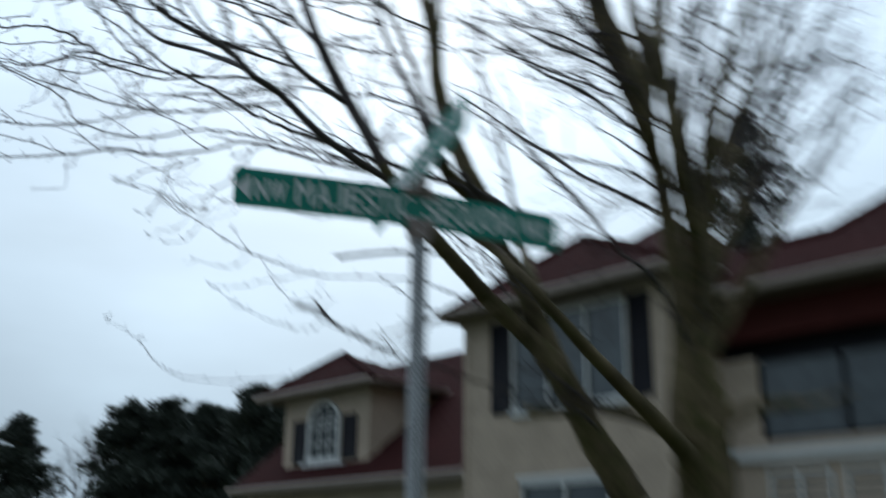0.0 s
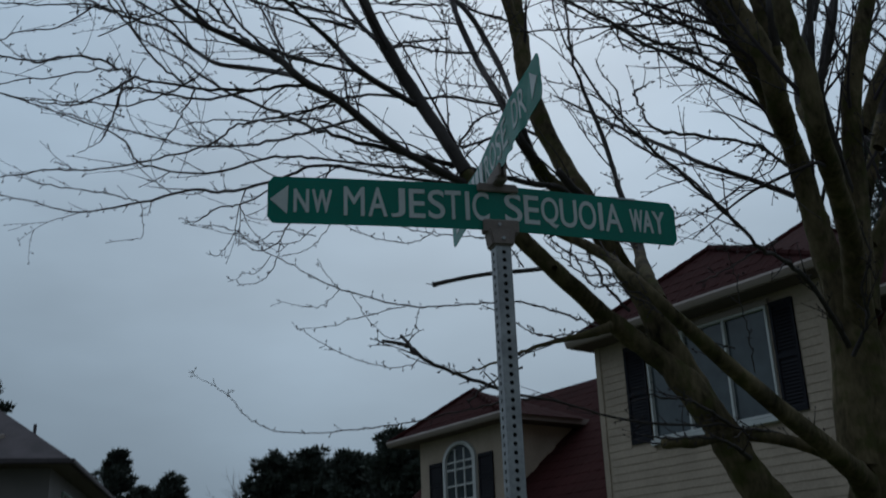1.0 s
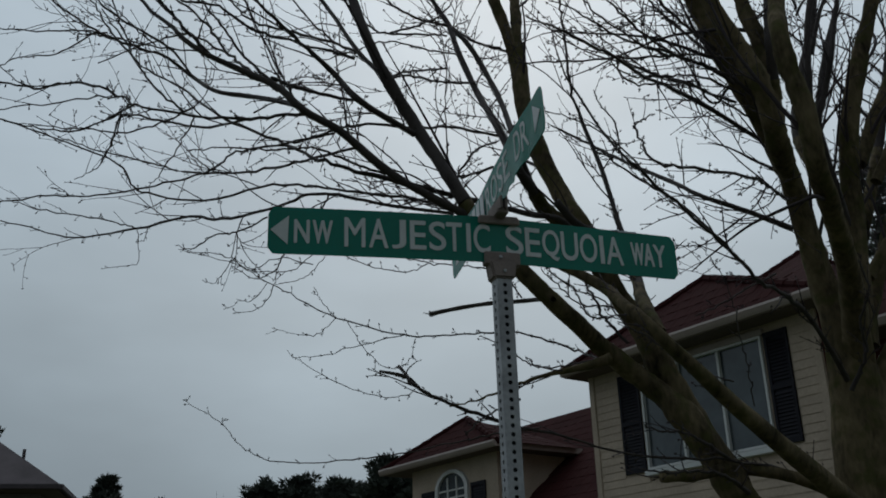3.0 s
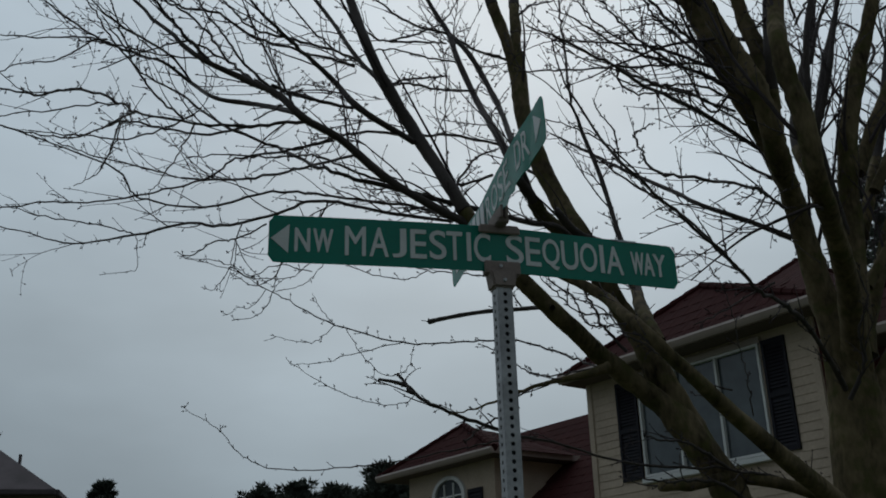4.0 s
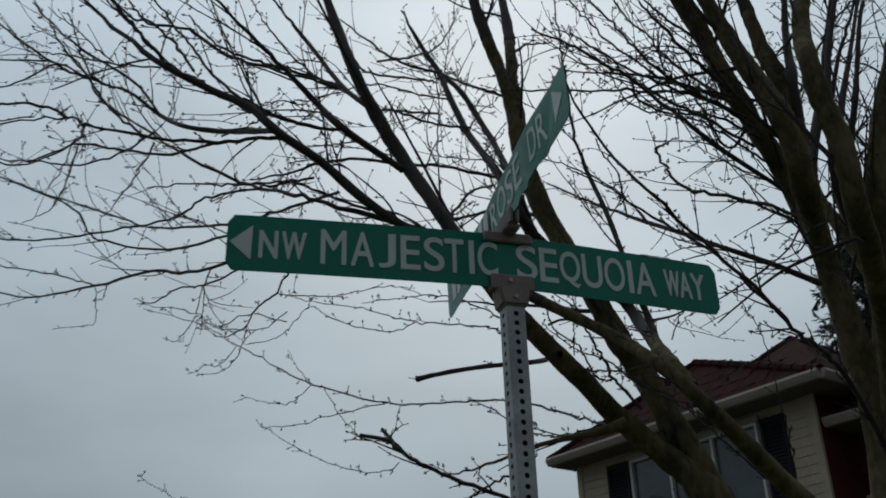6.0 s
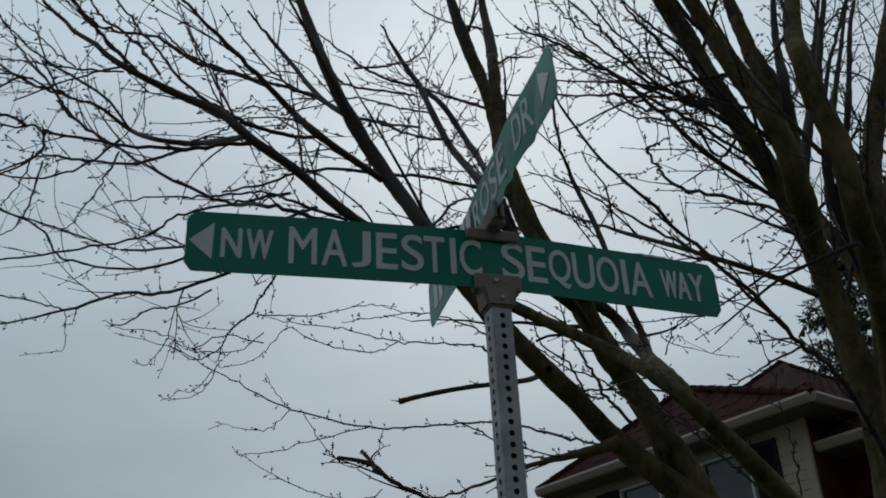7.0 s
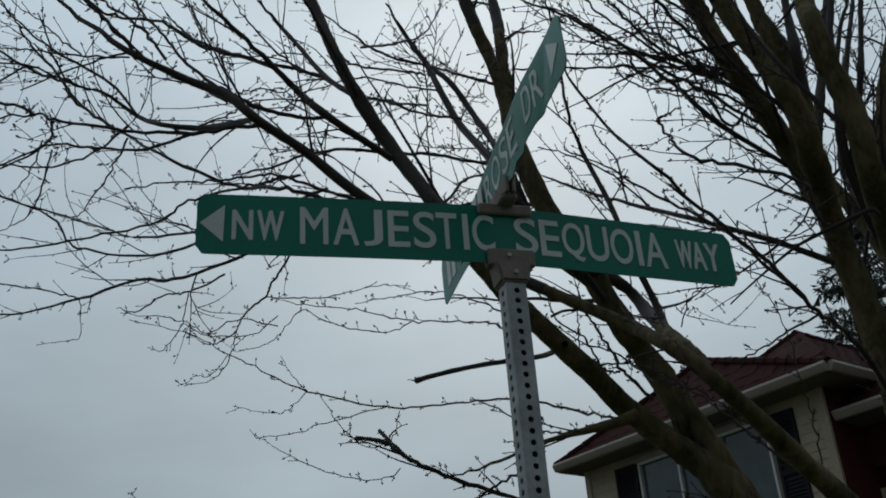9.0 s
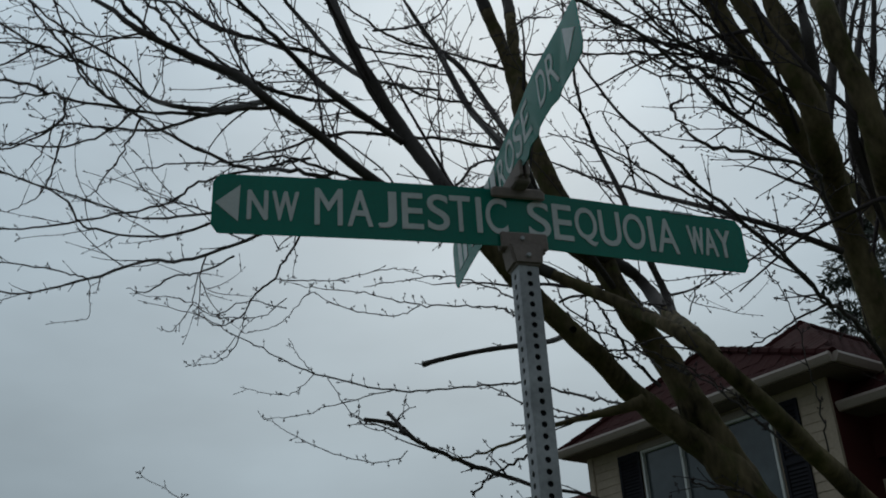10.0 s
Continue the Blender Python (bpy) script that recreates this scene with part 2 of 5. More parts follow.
def bent_blade(length, height, thick, radius, bend, cols=60, rows=6, shift=0.0):
    """A thin plate in x, z with rounded corners, its foot at z = 0, pushed out of flat by bend(x, z)."""
    bm = bmesh.new()
    face = []
    for i in range(cols + 1):
        x = -length / 2 + length * i / cols
        e = max(0.0, abs(x) - (length / 2 - radius))
        lift = radius - math.sqrt(max(0.0, radius ** 2 - e ** 2))
        col = []
        for j in range(rows + 1):
            z = lift + (height - 2 * lift) * j / rows
            y = bend(x + shift, z)
            col.append((bm.verts.new((x + shift, y - thick / 2, z)), bm.verts.new((x + shift, y + thick / 2, z))))
        face.append(col)
    for i in range(cols):
        for j in range(rows):
            q = (face[i][j], face[i + 1][j], face[i + 1][j + 1], face[i][j + 1])
            bm.faces.new([v[0] for v in q])
            bm.faces.new([v[1] for v in q][::-1])
    rim = [face[i][0] for i in range(cols + 1)] + [face[cols][j] for j in range(1, rows + 1)]
    rim += [face[i][rows] for i in range(cols - 1, -1, -1)] + [face[0][j] for j in range(rows - 1, 0, -1)]
    rim = [(bm.verts.new(a.co), bm.verts.new(b.co)) for a, b in rim]
    for i in range(len(rim)):
        (a0, a1), (b0, b1) = rim[i - 1], rim[i]
        bm.faces.new((a0, a1, b1, b0))
    bmesh.ops.recalc_face_normals(bm, faces=bm.faces)
    for f in bm.faces:
        f.smooth = abs(f.normal.y) > 0.5
    return bm


def lettering(glyphs, z0, z1, y, parent, heavy=0.022, bend=None):
    """A word in the built-in font, facing -y: each capital is given with its own start and end along x."""
    verts, polys = [], []
    wide = (z1 - z0) * heavy
    for letter, x0, x1 in glyphs:
        cu = bpy.data.curves.new("lettering", "FONT")
        cu.body, cu.size, cu.extrude = letter, 1.0, 0.004
        tmp = new("lettering", cu)
        dg = bpy.context.evaluated_depsgraph_get()
        me = bpy.data.meshes.new_from_object(tmp.evaluated_get(dg))
        bpy.data.objects.remove(tmp)
        co = np.array([v.co[:] for v in me.vertices])
        lo, hi = co.min(0), co.max(0)
        foot = 0.07 * (z1 - z0) if letter == "Q" else 0.0
        flat = np.empty_like(co)
        flat[:, 0] = x0 + wide + (co[:, 0] - lo[0]) / (hi[0] - lo[0]) * (x1 - x0 - 2 * wide)
        flat[:, 2] = z0 - foot + wide + (co[:, 1] - lo[1]) / (hi[1] - lo[1]) * (z1 - z0 + foot - 2 * wide)
        flat[:, 1] = y - (co[:, 2] - lo[2]) / (hi[2] - lo[2]) * 0.0008
        faces = [tuple(p.vertices) for p in me.polygons]
        bpy.data.meshes.remove(me)
        for i, (dx, dz) in enumerate(((0, 0), (wide, 0), (-wide, 0), (0, wide), (0, -wide), (wide * 0.7, wide * 0.7), (-wide * 0.7, -wide * 0.7))):
            n = len(verts)
            verts += [(x + dx, yy - i * 0.00012, z + dz) for x, yy, z in flat.tolist()]
            polys += [tuple(v + n for v in f) for f in faces]
    if bend:
        verts = [(x, yy + bend(x, z), z) for x, yy, z in verts]
    bold = bpy.data.meshes.new("lettering")
    bold.from_pydata(verts, [], polys)
    bold.materials.append(LETTER)
    ob = new("lettering", bold)
    ob.parent = parent
    return ob


def arrow(points, y, parent, bend=lambda x, z: 0.0):
    bm = bmesh.new()
    f = [bm.verts.new((x, y + bend(x, z) - 0.0012, z)) for x, z in points]
    b = [bm.verts.new((x, y + bend(x, z), z)) for x, z in points]
    bm.faces.new(f)
    for i in range(3):
        bm.faces.new((f[i], b[i], b[(i + 1) % 3], f[(i + 1) % 3]))
    bmesh.ops.recalc_face_normals(bm, faces=bm.faces)
    return part("arrow", bm, LETTER, parent, "white arrow triangle")


SIGN_Z = 2.582
post = tagged(new("sign_post"), "galvanised perforated square steel sign post in lawn", "sign post")
post.matrix_world = pose(0, 0, 0, 0, 0, 3)
part("tube", perforated_post(2.553), GALV, post)
# solid black core that puts the shade behind the holes into a shape
dark_core = bmesh.new()
box(dark_core, -0.019, 0.019, -0.019, 0.019, 0.02, 2.525)
part("shade_core", dark_core, SHUTTER_AND_SHADE, post, "black core standing in for the shade inside the hollow tube")


def bracket_cap():
    """Cast cap over the post with a slotted saddle for the blade."""
    bm = bmesh.new()
    r = bmesh.ops.create_cube(bm, size=1.0)
    for v in r["verts"]:
        w = 0.034 if v.co.z < 0 else 0.044
        d = 0.034 if v.co.z < 0 else 0.030
        v.co = Vector((math.copysign(w, v.co.x), math.copysign(d, v.co.y), 2.522 if v.co.z < 0 else 2.578))
    bmesh.ops.bevel(bm, geom=list({e for v in r["verts"] for e in v.link_edges}), offset=0.006, segments=2, affect="EDGES")
    box(bm, -0.056, 0.060, -0.016, -0.004, 2.570, 2.614, bevel=0.004)
    box(bm, -0.056, 0.060, 0.004, 0.016, 2.570, 2.614, bevel=0.004)
    return bm


cap = tagged(new("sign_bracket"), "cast metal cap bracket clamping the lower blade to the post", "bracket")
part("cap_body", bracket_cap(), CAST, cap)
for bx, bz in ((-0.005, 2.596), (0.0, 2.544)):
    sb = bmesh.new()
    bmesh.ops.create_cone(sb, cap_ends=True, segments=10, radius1=0.006, radius2=0.005, depth=0.006)
    bmesh.ops.rotate(sb, verts=sb.verts, cent=(0, 0, 0), matrix=Matrix.Rotation(radians(90), 3, "X"))
    bmesh.ops.translate(sb, verts=sb.verts, vec=(bx, -0.018 if bz > 2.57 else -0.037, bz))
    part("set_screw", sb, GALV, cap)

sign = tagged(new("street_sign"), "green street name blade with white letters and arrow", "street sign", group="street name blades")
sign.matrix_world = pose(-0.057, 0, SIGN_Z)


def swept(x, z):
    """Both ends of the lower blade are bent back from the post."""
    u = x - 0.057
    return 0.035 * (-u / 0.7) ** 1.5 if u < 0 else 0.055 * (u / 0.6) ** 1.05


part("blade", bent_blade(1.349, 0.152, 0.0025, 0.022, swept, cols=90, shift=0.0165), GREEN, sign)
Y0 = -0.0015
NAME = ((("N", -0.581, -0.534), ("W", -0.526, -0.465)),
        (("M", -0.430, -0.366), ("A", -0.355, -0.296), ("J", -0.285, -0.241), ("E", -0.229, -0.178), ("S", -0.169, -0.116),
         ("T", -0.115, -0.064), ("I", -0.051, -0.037), ("C", -0.028, 0.026)),
        (("S", 0.077, 0.136), ("E", 0.143, 0.196), ("Q", 0.202, 0.262), ("U", 0.268, 0.328), ("O", 0.334, 0.396), ("I", 0.406, 0.421), ("A", 0.428, 0.490)),
        (("W", 0.520, 0.569), ("A", 0.566, 0.606), ("Y", 0.604, 0.650)))
for glyphs, z0, z1 in zip(NAME, (0.036, 0.030, 0.030, 0.037), (0.113, 0.126, 0.128, 0.117)):
    lettering(glyphs, z0, z1, Y0, sign, 0.024 if len(glyphs) < 4 else 0.012, swept)
arrow(((-0.651, 0.077), (-0.597, 0.124), (-0.599, 0.030)), Y0, sign, swept)
lip = bmesh.new()
for x0, x1, h in ((0.455, 0.478, 0.003), (0.478, 0.512, 0.005), (0.512, 0.545, 0.004)):
    box(lip, x0, x1, swept((x0 + x1) / 2, 0.15) - 0.004, swept((x0 + x1) / 2, 0.15) - 0.0016, 0.1525 - h, 0.1535)
part("edge_wear", lip, BACK, sign, "bare metal where the sheeting has peeled off the edge")

cross = tagged(new("cross_bracket"), "cast cross bracket joining the two blades", "bracket")
part("crosspiece", box(boxed(-0.066, 0.062, -0.011, 0.011, 2.7215, 2.738, bevel=0.004), -0.020, 0.020, -0.050, 0.050, 2.730, 2.750, bevel=0.005), CAST, cross)
for y0, y1 in ((-0.012, -0.003), (0.003, 0.012)):
    part("lower_jaw", boxed(-0.070, 0.066, y0, y1, 2.708, 2.732, bevel=0.004), CAST, cross)
for x0, x1 in ((-0.013, -0.004), (0.004, 0.013)):
    part("upper_jaw", boxed(x0, x1, -0.066, 0.066, 2.742, 2.785, bevel=0.003), CAST, cross)

sign2 = tagged(new("street_sign"), "green street name blade seen at a steep angle, sky glare", "street sign", group="street name blades")
sign2.matrix_world = pose(0, 0.05, 2.765, 0, 0, -90) @ pose(0, 0, 0, 0, -4.8, 0)


def dent(x, z):
    """Creases where the upper blade has been bent."""
    out = 0.009 * math.exp(-((x + 0.17) / 0.12) ** 2) - 0.007 * math.exp(-((x - 0.26) / 0.11) ** 2)
    for cx, depth, width, slant in ((0.39, 0.006, 0.022, 0.5), (0.17, 0.007, 0.020, -0.7), (0.07, 0.006, 0.03, -0.9), (-0.08, 0.004, 0.03, 0.5)):
        u = (x - cx - slant * (z - 0.07)) / width
        out += depth * math.exp(-u * u) * max(0.15, 1 - z / 0.13)
    return out


part("blade", bent_blade(1.03, 0.152, 0.0025, 0.024, dent, cols=150, rows=10), GREEN, sign2)
for glyphs in ((("R", -0.075, -0.012), ("O", 0.000, 0.063), ("S", 0.074, 0.132), ("E", 0.144, 0.200)), (("D", 0.275, 0.322), ("R", 0.333, 0.380))):
    lettering(glyphs, 0.034, 0.128, Y0, sign2, 0.004, dent)
arrow(((0.435, 0.128), (0.435, 0.034), (0.492, 0.08)), Y0, sign2)
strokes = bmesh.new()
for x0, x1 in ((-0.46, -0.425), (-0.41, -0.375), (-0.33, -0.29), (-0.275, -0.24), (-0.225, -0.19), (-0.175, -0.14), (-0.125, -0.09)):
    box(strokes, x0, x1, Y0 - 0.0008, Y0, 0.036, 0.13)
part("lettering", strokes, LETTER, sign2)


# ---- bare maple beside the sign ----
def smooth_path(pts, per=5):
    """Catmull-Rom through points (x, y, z, r)."""
    p = np.array(pts, float)
    p = np.vstack([2 * p[0] - p[1], p, 2 * p[-1] - p[-2]])
    out = []
    for i in range(1, len(p) - 2):
        a, b, c, d = p[i - 1:i + 3]
        for k in range(per):
            s = k / per
            out.append(0.5 * (2 * b + (c - a) * s + (2 * a - 5 * b + 4 * c - d) * s ** 2 + (3 * b - a - 3 * c + d) * s ** 3))
    out.append(p[-2])
    out = np.array(out)
    out[:, 3] = np.clip(out[:, 3], 0.0008, None)
    return out


class Tubes:
    """Collects tapered round branches into one mesh."""

    def __init__(self):
        self.v, self.f, self.n = [], [], 0

    def add(self, path, sides=6, rough=0.0, rng=None):
        m = len(path)
        pos, rad = path[:, :3], path[:, 3]
        tan = np.gradient(pos, axis=0)
        tan /= np.linalg.norm(tan, axis=1)[:, None] + 1e-9
        ref = np.array([0.3, 0.9, 0.2]) if abs(tan[0][1]) < 0.8 else np.array([1.0, 0, 0])
        s1 = np.cross(tan, ref)
        s1 /= np.linalg.norm(s1, axis=1)[:, None] + 1e-9
        s2 = np.cross(tan, s1)
        ang = np.arange(sides) * 2 * math.pi / sides
        rr = np.repeat(rad[:, None], sides, 1)
        if rough and rng is not None:
            wob = rng.normal(0, 1, (m, sides))
            wob = (wob + np.roll(wob, 1, 0) + np.roll(wob, 1, 1)) / 1.7
            rr = rr * (1 + rough * wob)
            swell = rng.normal(0, 1, m)
            swell = np.convolve(np.pad(swell, 3, mode="edge"), np.ones(5) / 5, "same")[3:-3]
            rr = rr * (1 + 0.09 * swell)[:, None]
        ring = pos[:, None, :] + rr[..., None] * (np.cos(ang)[None, :, None] * s1[:, None, :] + np.sin(ang)[None, :, None] * s2[:, None, :])
        self.v.append(ring.reshape(-1, 3))
        i = np.arange(m - 1)[:, None] * sides + np.arange(sides)[None, :] + self.n
        j = np.arange(m - 1)[:, None] * sides + (np.arange(sides)[None, :] + 1) % sides + self.n
        self.f += np.stack([i, j, j + sides, i + sides], -1).reshape(-1, 4).tolist()
        self.n += m * sides
        self.f.append(list(range(self.n - sides, self.n)))

    def bud(self, p, d, r, length):
        """A pointed bud: a stretched octahedron."""
        a = np.cross(d, (0.31, 0.57, 0.76))
        a /= np.linalg.norm(a) + 1e-9
        b = np.cross(d, a)
        mid_p = p + d * length * 0.4
        self.v.append(np.array([p, mid_p + a * r, mid_p + b * r, mid_p - a * r, mid_p - b * r, p + d * length]))
        n = self.n
        self.f += [[n, n + 2, n + 1], [n, n + 3, n + 2], [n, n + 4, n + 3], [n, n + 1, n + 4],
                   [n + 5, n + 1, n + 2], [n + 5, n + 2, n + 3], [n + 5, n + 3, n + 4], [n + 5, n + 4, n + 1]]
        self.n += 6

    def mesh(self, name, mat):
        me = bpy.data.meshes.new(name)
        me.from_pydata(np.vstack(self.v).tolist(), [], self.f)
        me.materials.append(mat)
        me.polygons.foreach_set("use_smooth", [True] * len(me.polygons))
        return me


rng = np.random.default_rng(7)
maple = tagged(new("maple_tree"), "bare multi-stemmed maple with swelling buds on the verge", "tree")
maple.location = (2.32, 1.57, 0)
BASE = np.array([2.32, 1.57, 0.0])
twigs = Tubes()


def unit(v):
    return v / (np.linalg.norm(v) + 1e-9)


def spur(p, d, length):
    """A short stubby side shoot that ends in a knot of buds."""
    tip = p + d * length
    twigs.add(np.array([(*p, 0.0022), (*((p + tip) / 2 + rng.normal(0, 0.002, 3)), 0.0018), (*tip, 0.0018)]), 3)
    twigs.bud(tip, d, 0.0036, 0.014)
    for sg in (1, -1):
        twigs.bud(tip - d * 0.004, unit(d + sg * unit(np.cross(d, (0.4, 0.8, 0.3)))), 0.003, 0.010)


def twig(start, d, length, r, level):
    """One thin shoot in a gentle sweep, with buds and spurs in pairs at its joints."""
    n = max(3, int(length / 0.04))
    pts, p, step = [], np.array(start, float), length / n
    d = unit(np.array(d, float))
    sweep = rng.normal(0, 0.05, 3) + np.array([0, 0, 0.022])
    for k in range(n + 1):
        pts.append((*p, max(r * (1 - 0.6 * k / n), 0.0014)))
        d = unit(d + sweep + rng.normal(0, 0.06, 3))
        if p[1] + BASE[1] < 0.5:
            d[1] = abs(d[1])
        p = p + d * step
    path = np.array(pts)
    twigs.add(path, 4)
    turn = rng.uniform(0, math.pi)
    for k in range(1, n + 1):
        q = path[k, :3]
        t = unit(path[k, :3] - path[k - 1, :3])
        a1 = unit(np.cross(t, (0.21, 0.9, 0.38)))
        a2 = np.cross(t, a1)
        turn += math.pi / 2
        side = math.cos(turn) * a1 + math.sin(turn) * a2
        for sg in (1, -1):
            pick = rng.random()
            if pick < 0.26:
                twigs.bud(q, unit(t * 0.8 + side * sg), 0.0028, rng.uniform(0.010, 0.018))
            elif pick < 0.34:
                spur(q, unit(t * 0.7 + side * sg + np.array([0, 0, 0.25])), rng.uniform(0.012, 0.04))
        if level < 2 and k < n and rng.random() < (0.17 if level == 0 else 0.08):
            twig(q, t * 1.1 + side * rng.choice((1, -1)) * 0.8 + np.array([0, 0, 0.1]), length * rng.uniform(0.25, 0.6), r * 0.75, level + 1)
    twigs.bud(path[-1, :3], d, 0.0036, 0.018)


def side_shoots(path, every, thick=0.034, reach=1.0):
    """Shoots along a branch given in world metres."""
    seg = np.linalg.norm(np.diff(path[:, :3], axis=0), axis=1)
    run, gap = 0.0, rng.uniform(0.03, 0.1)
    for k in range(1, len(path)):
        run += seg[k - 1]
        if run < gap or path[k, 3] > thick:
            continue
        # the crown is thinner on its outer, street side
        run, gap = 0.0, rng.uniform(0.5, 1.5) * every * (1.35 if path[k, 0] < 0.1 else 0.78 if path[k, 0] > 0.55 else 1.0)
        tan = unit(path[k, :3] - path[k - 1, :3])
        side = unit(np.cross(tan, rng.normal(0, 1, 3)))
        if path[k, 1] < 0.9:
            side[1] = abs(side[1])
        r = path[k, 3]
        pick = rng.random()
        long = rng.uniform(0.03, 0.10) if pick < 0.3 else rng.uniform(0.10, 0.34) if pick < 0.8 else rng.uniform(0.34, 0.7)
        if r < 0.006:
            long *= 0.5
        if path[k, 2] < 3.3:
            long = min(long, 0.22)
        long *= reach
        twig(path[k, :3] - BASE, tan * rng.uniform(0.8, 1.5) + side * rng.uniform(0.45, 0.85) + np.array([0, 0, 0.1]),
             long, min(0.0042, max(r * 0.5, 0.0022)), 0 if long > 0.2 else 1)


def side_branch(p, d, length, r):
    """A second-order branch with shoots of its own."""
    n = max(5, int(length / 0.07))
    pts, p, step = [], np.array(p, float), length / n
    d = unit(d)
    bend = rng.normal(0, 0.035, 3)
    for k in range(n + 1):
        pts.append((*p, max(r * (1 - 0.75 * k / n), 0.002)))
        if k % 4 == 3:
            bend = bend * 0.4 + rng.normal(0, 0.04, 3)
        d = unit(d + bend + rng.normal(0, 0.05, 3) + np.array([0, 0, 0.012]))
        if p[1] < 0.7:
            d[1] = abs(d[1])
        p = p + d * step
    path = smooth_path(pts, 2)
    twigs.add(path - np.array([*BASE, 0]), 5)
    side_shoots(path, 0.14)


def knobs(path, every=0.06):
    """Opposite buds and short spurs along the thin end of a branch."""
    turn, run = 0.0, 0.0
    for k in range(2, len(path)):
        a, b = path[k - 1], path[k]
        run += np.linalg.norm(b[:3] - a[:3])
        while run > every:
            run -= every * rng.uniform(0.7, 1.4)
            if b[3] > 0.011:
                continue
            q = a + (b - a) * rng.random()
            t = unit(b[:3] - a[:3])
            a1 = unit(np.cross(t, (0.21, 0.9, 0.38)))
            turn += math.pi / 2 + rng.normal(0, 0.2)
            side = math.cos(turn) * a1 + math.sin(turn) * np.cross(t, a1)
            for sg in (1, -1):
                pick = rng.random()
                foot = q[:3] - BASE + side * sg * q[3] * 0.7
                if pick < 0.34:
                    twigs.bud(foot, unit(t * 0.7 + side * sg), 0.0028, rng.uniform(0.010, 0.018))
                elif pick < 0.5:
                    spur(foot, unit(t * 0.6 + side * sg + np.array([0, 0, 0.25])), rng.uniform(0.012, 0.04))


def bough(name, pts, mat, sides, rough, every, second=0.0, reach=1.0):
    path = smooth_path(pts, 6 if len(pts) < 12 else 5)
    fine = path[:, 3] < 0.011
    path[fine, 3] = np.maximum(path[fine, 3] * 0.86, 0.0018)
    fine[:2] = False
    path[fine, :3] += rng.normal(0, 0.0035, (int(fine.sum()), 3))
    knobs(path)
    # old rough bark below; smooth dark young wood where thin, backlit shade painted in
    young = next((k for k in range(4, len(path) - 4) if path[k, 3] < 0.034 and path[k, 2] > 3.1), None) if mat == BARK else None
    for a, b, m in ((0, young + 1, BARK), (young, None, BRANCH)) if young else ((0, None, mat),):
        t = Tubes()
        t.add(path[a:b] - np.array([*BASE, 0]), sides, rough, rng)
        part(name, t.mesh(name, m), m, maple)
    side_shoots(path, every, reach=reach)
    if not second:
        return
    seg = np.linalg.norm(np.diff(path[:, :3], axis=0), axis=1)
    run = 0.0
    for k in range(1, len(path)):
        run += seg[k - 1]
        if run < second or not 0.012 < path[k, 3] < 0.066 or path[k, 2] < 3.3:
            continue
        run = rng.uniform(-0.4, 0.4) * second
        tan = unit(path[k, :3] - path[k - 1, :3])
        side = unit(np.cross(tan, rng.normal(0, 1, 3)) * np.array([1, 0.6, 1]))
        side_branch(path[k, :3], tan * rng.uniform(0.7, 1.2) + side * rng.uniform(0.5, 0.9), rng.uniform(0.5, 1.3), min(0.012, path[k, 3] * 0.3))


def stem(*pts):
    bough("stem", pts, BARK, 14, 0.06, 0.15, 0.4)


def outer_stem(*pts):
    """A stem on the far side of the crown, thick with young growth."""
    bough("stem", pts, BARK, 12, 0.06, 0.08, 0.11, 1.2)


def limb(*pts):
    bough("limb", pts, BARK, 14, 0.06, 0.17, 0.6)


def branch(*pts):
    bough("branch", pts, BRANCH if pts[0][3] < 0.03 else BARK, 7, 0.06, 0.097)


def low_branch(*pts):
    """A low branch with few, short shoots."""
    bough("branch", [(x, y, z, max(r * 0.66, 0.0018)) for x, y, z, r in pts], BRANCH, 7, 0.06, 0.12, reach=0.22)


def stub(*pts):
    """A broken-off branch, blunt at its end."""
    t = Tubes()
    t.add(smooth_path(pts, 6) - np.array([*BASE, 0]), 7, 0.05, rng)
    part("branch", t.mesh("branch", BRANCH), BRANCH, maple)
    side_shoots(smooth_path(pts, 3), 0.3, reach=0.3)


trunk = Tubes()
trunk.add(smooth_path([(0.15, 0, -0.1, 0.31), (0.14, 0, 0.12, 0.24), (0.12, 0, 0.6, 0.205), (0.1, 0.01, 1.2, 0.185), (0.1, 0, 1.8, 0.18), (0.09, 0, 2.25, 0.165), (0.08, -0.02, 2.6, 0.12), (0.07, -0.04, 2.9, 0.07)], 8), 20, 0.06, rng)
part("trunk", trunk.mesh("trunk", BARK), BARK, maple)
stem((2.28, 1.55, 2.05, 0.12), (2.35, 1.55, 2.79, 0.092), (2.29, 1.55, 3.21, 0.068), (2.26, 1.55, 3.39, 0.06), (2.21, 1.55, 3.76, 0.054), (2.07, 1.5, 4.04, 0.0572), (1.91, 1.45, 4.29, 0.055), (1.79, 1.42, 4.49, 0.0528), (1.7, 1.42, 4.74, 0.0495), (1.64, 1.4, 4.85, 0.0462), (1.35, 1.3, 5.28, 0.033), (1.08, 1.2, 5.78, 0.0143))
stem((2.34, 1.6, 2.06, 0.115), (2.36, 1.56, 2.72, 0.085), (2.27, 1.54, 3.19, 0.062), (2.099, 1.4, 3.651, 0.057), (1.926, 1.2, 3.691, 0.058), (1.84, 1.1, 3.779, 0.0565), (1.778, 1.04, 3.908, 0.0522), (1.73, 1.02, 4.04, 0.0513), (1.69, 1.05, 4.21, 0.05), (1.58, 1.05, 4.43, 0.0462), (1.51, 1.05, 4.6, 0.0387), (1.31, 1, 4.99, 0.0275), (1.13, 0.95, 5.4, 0.0125))
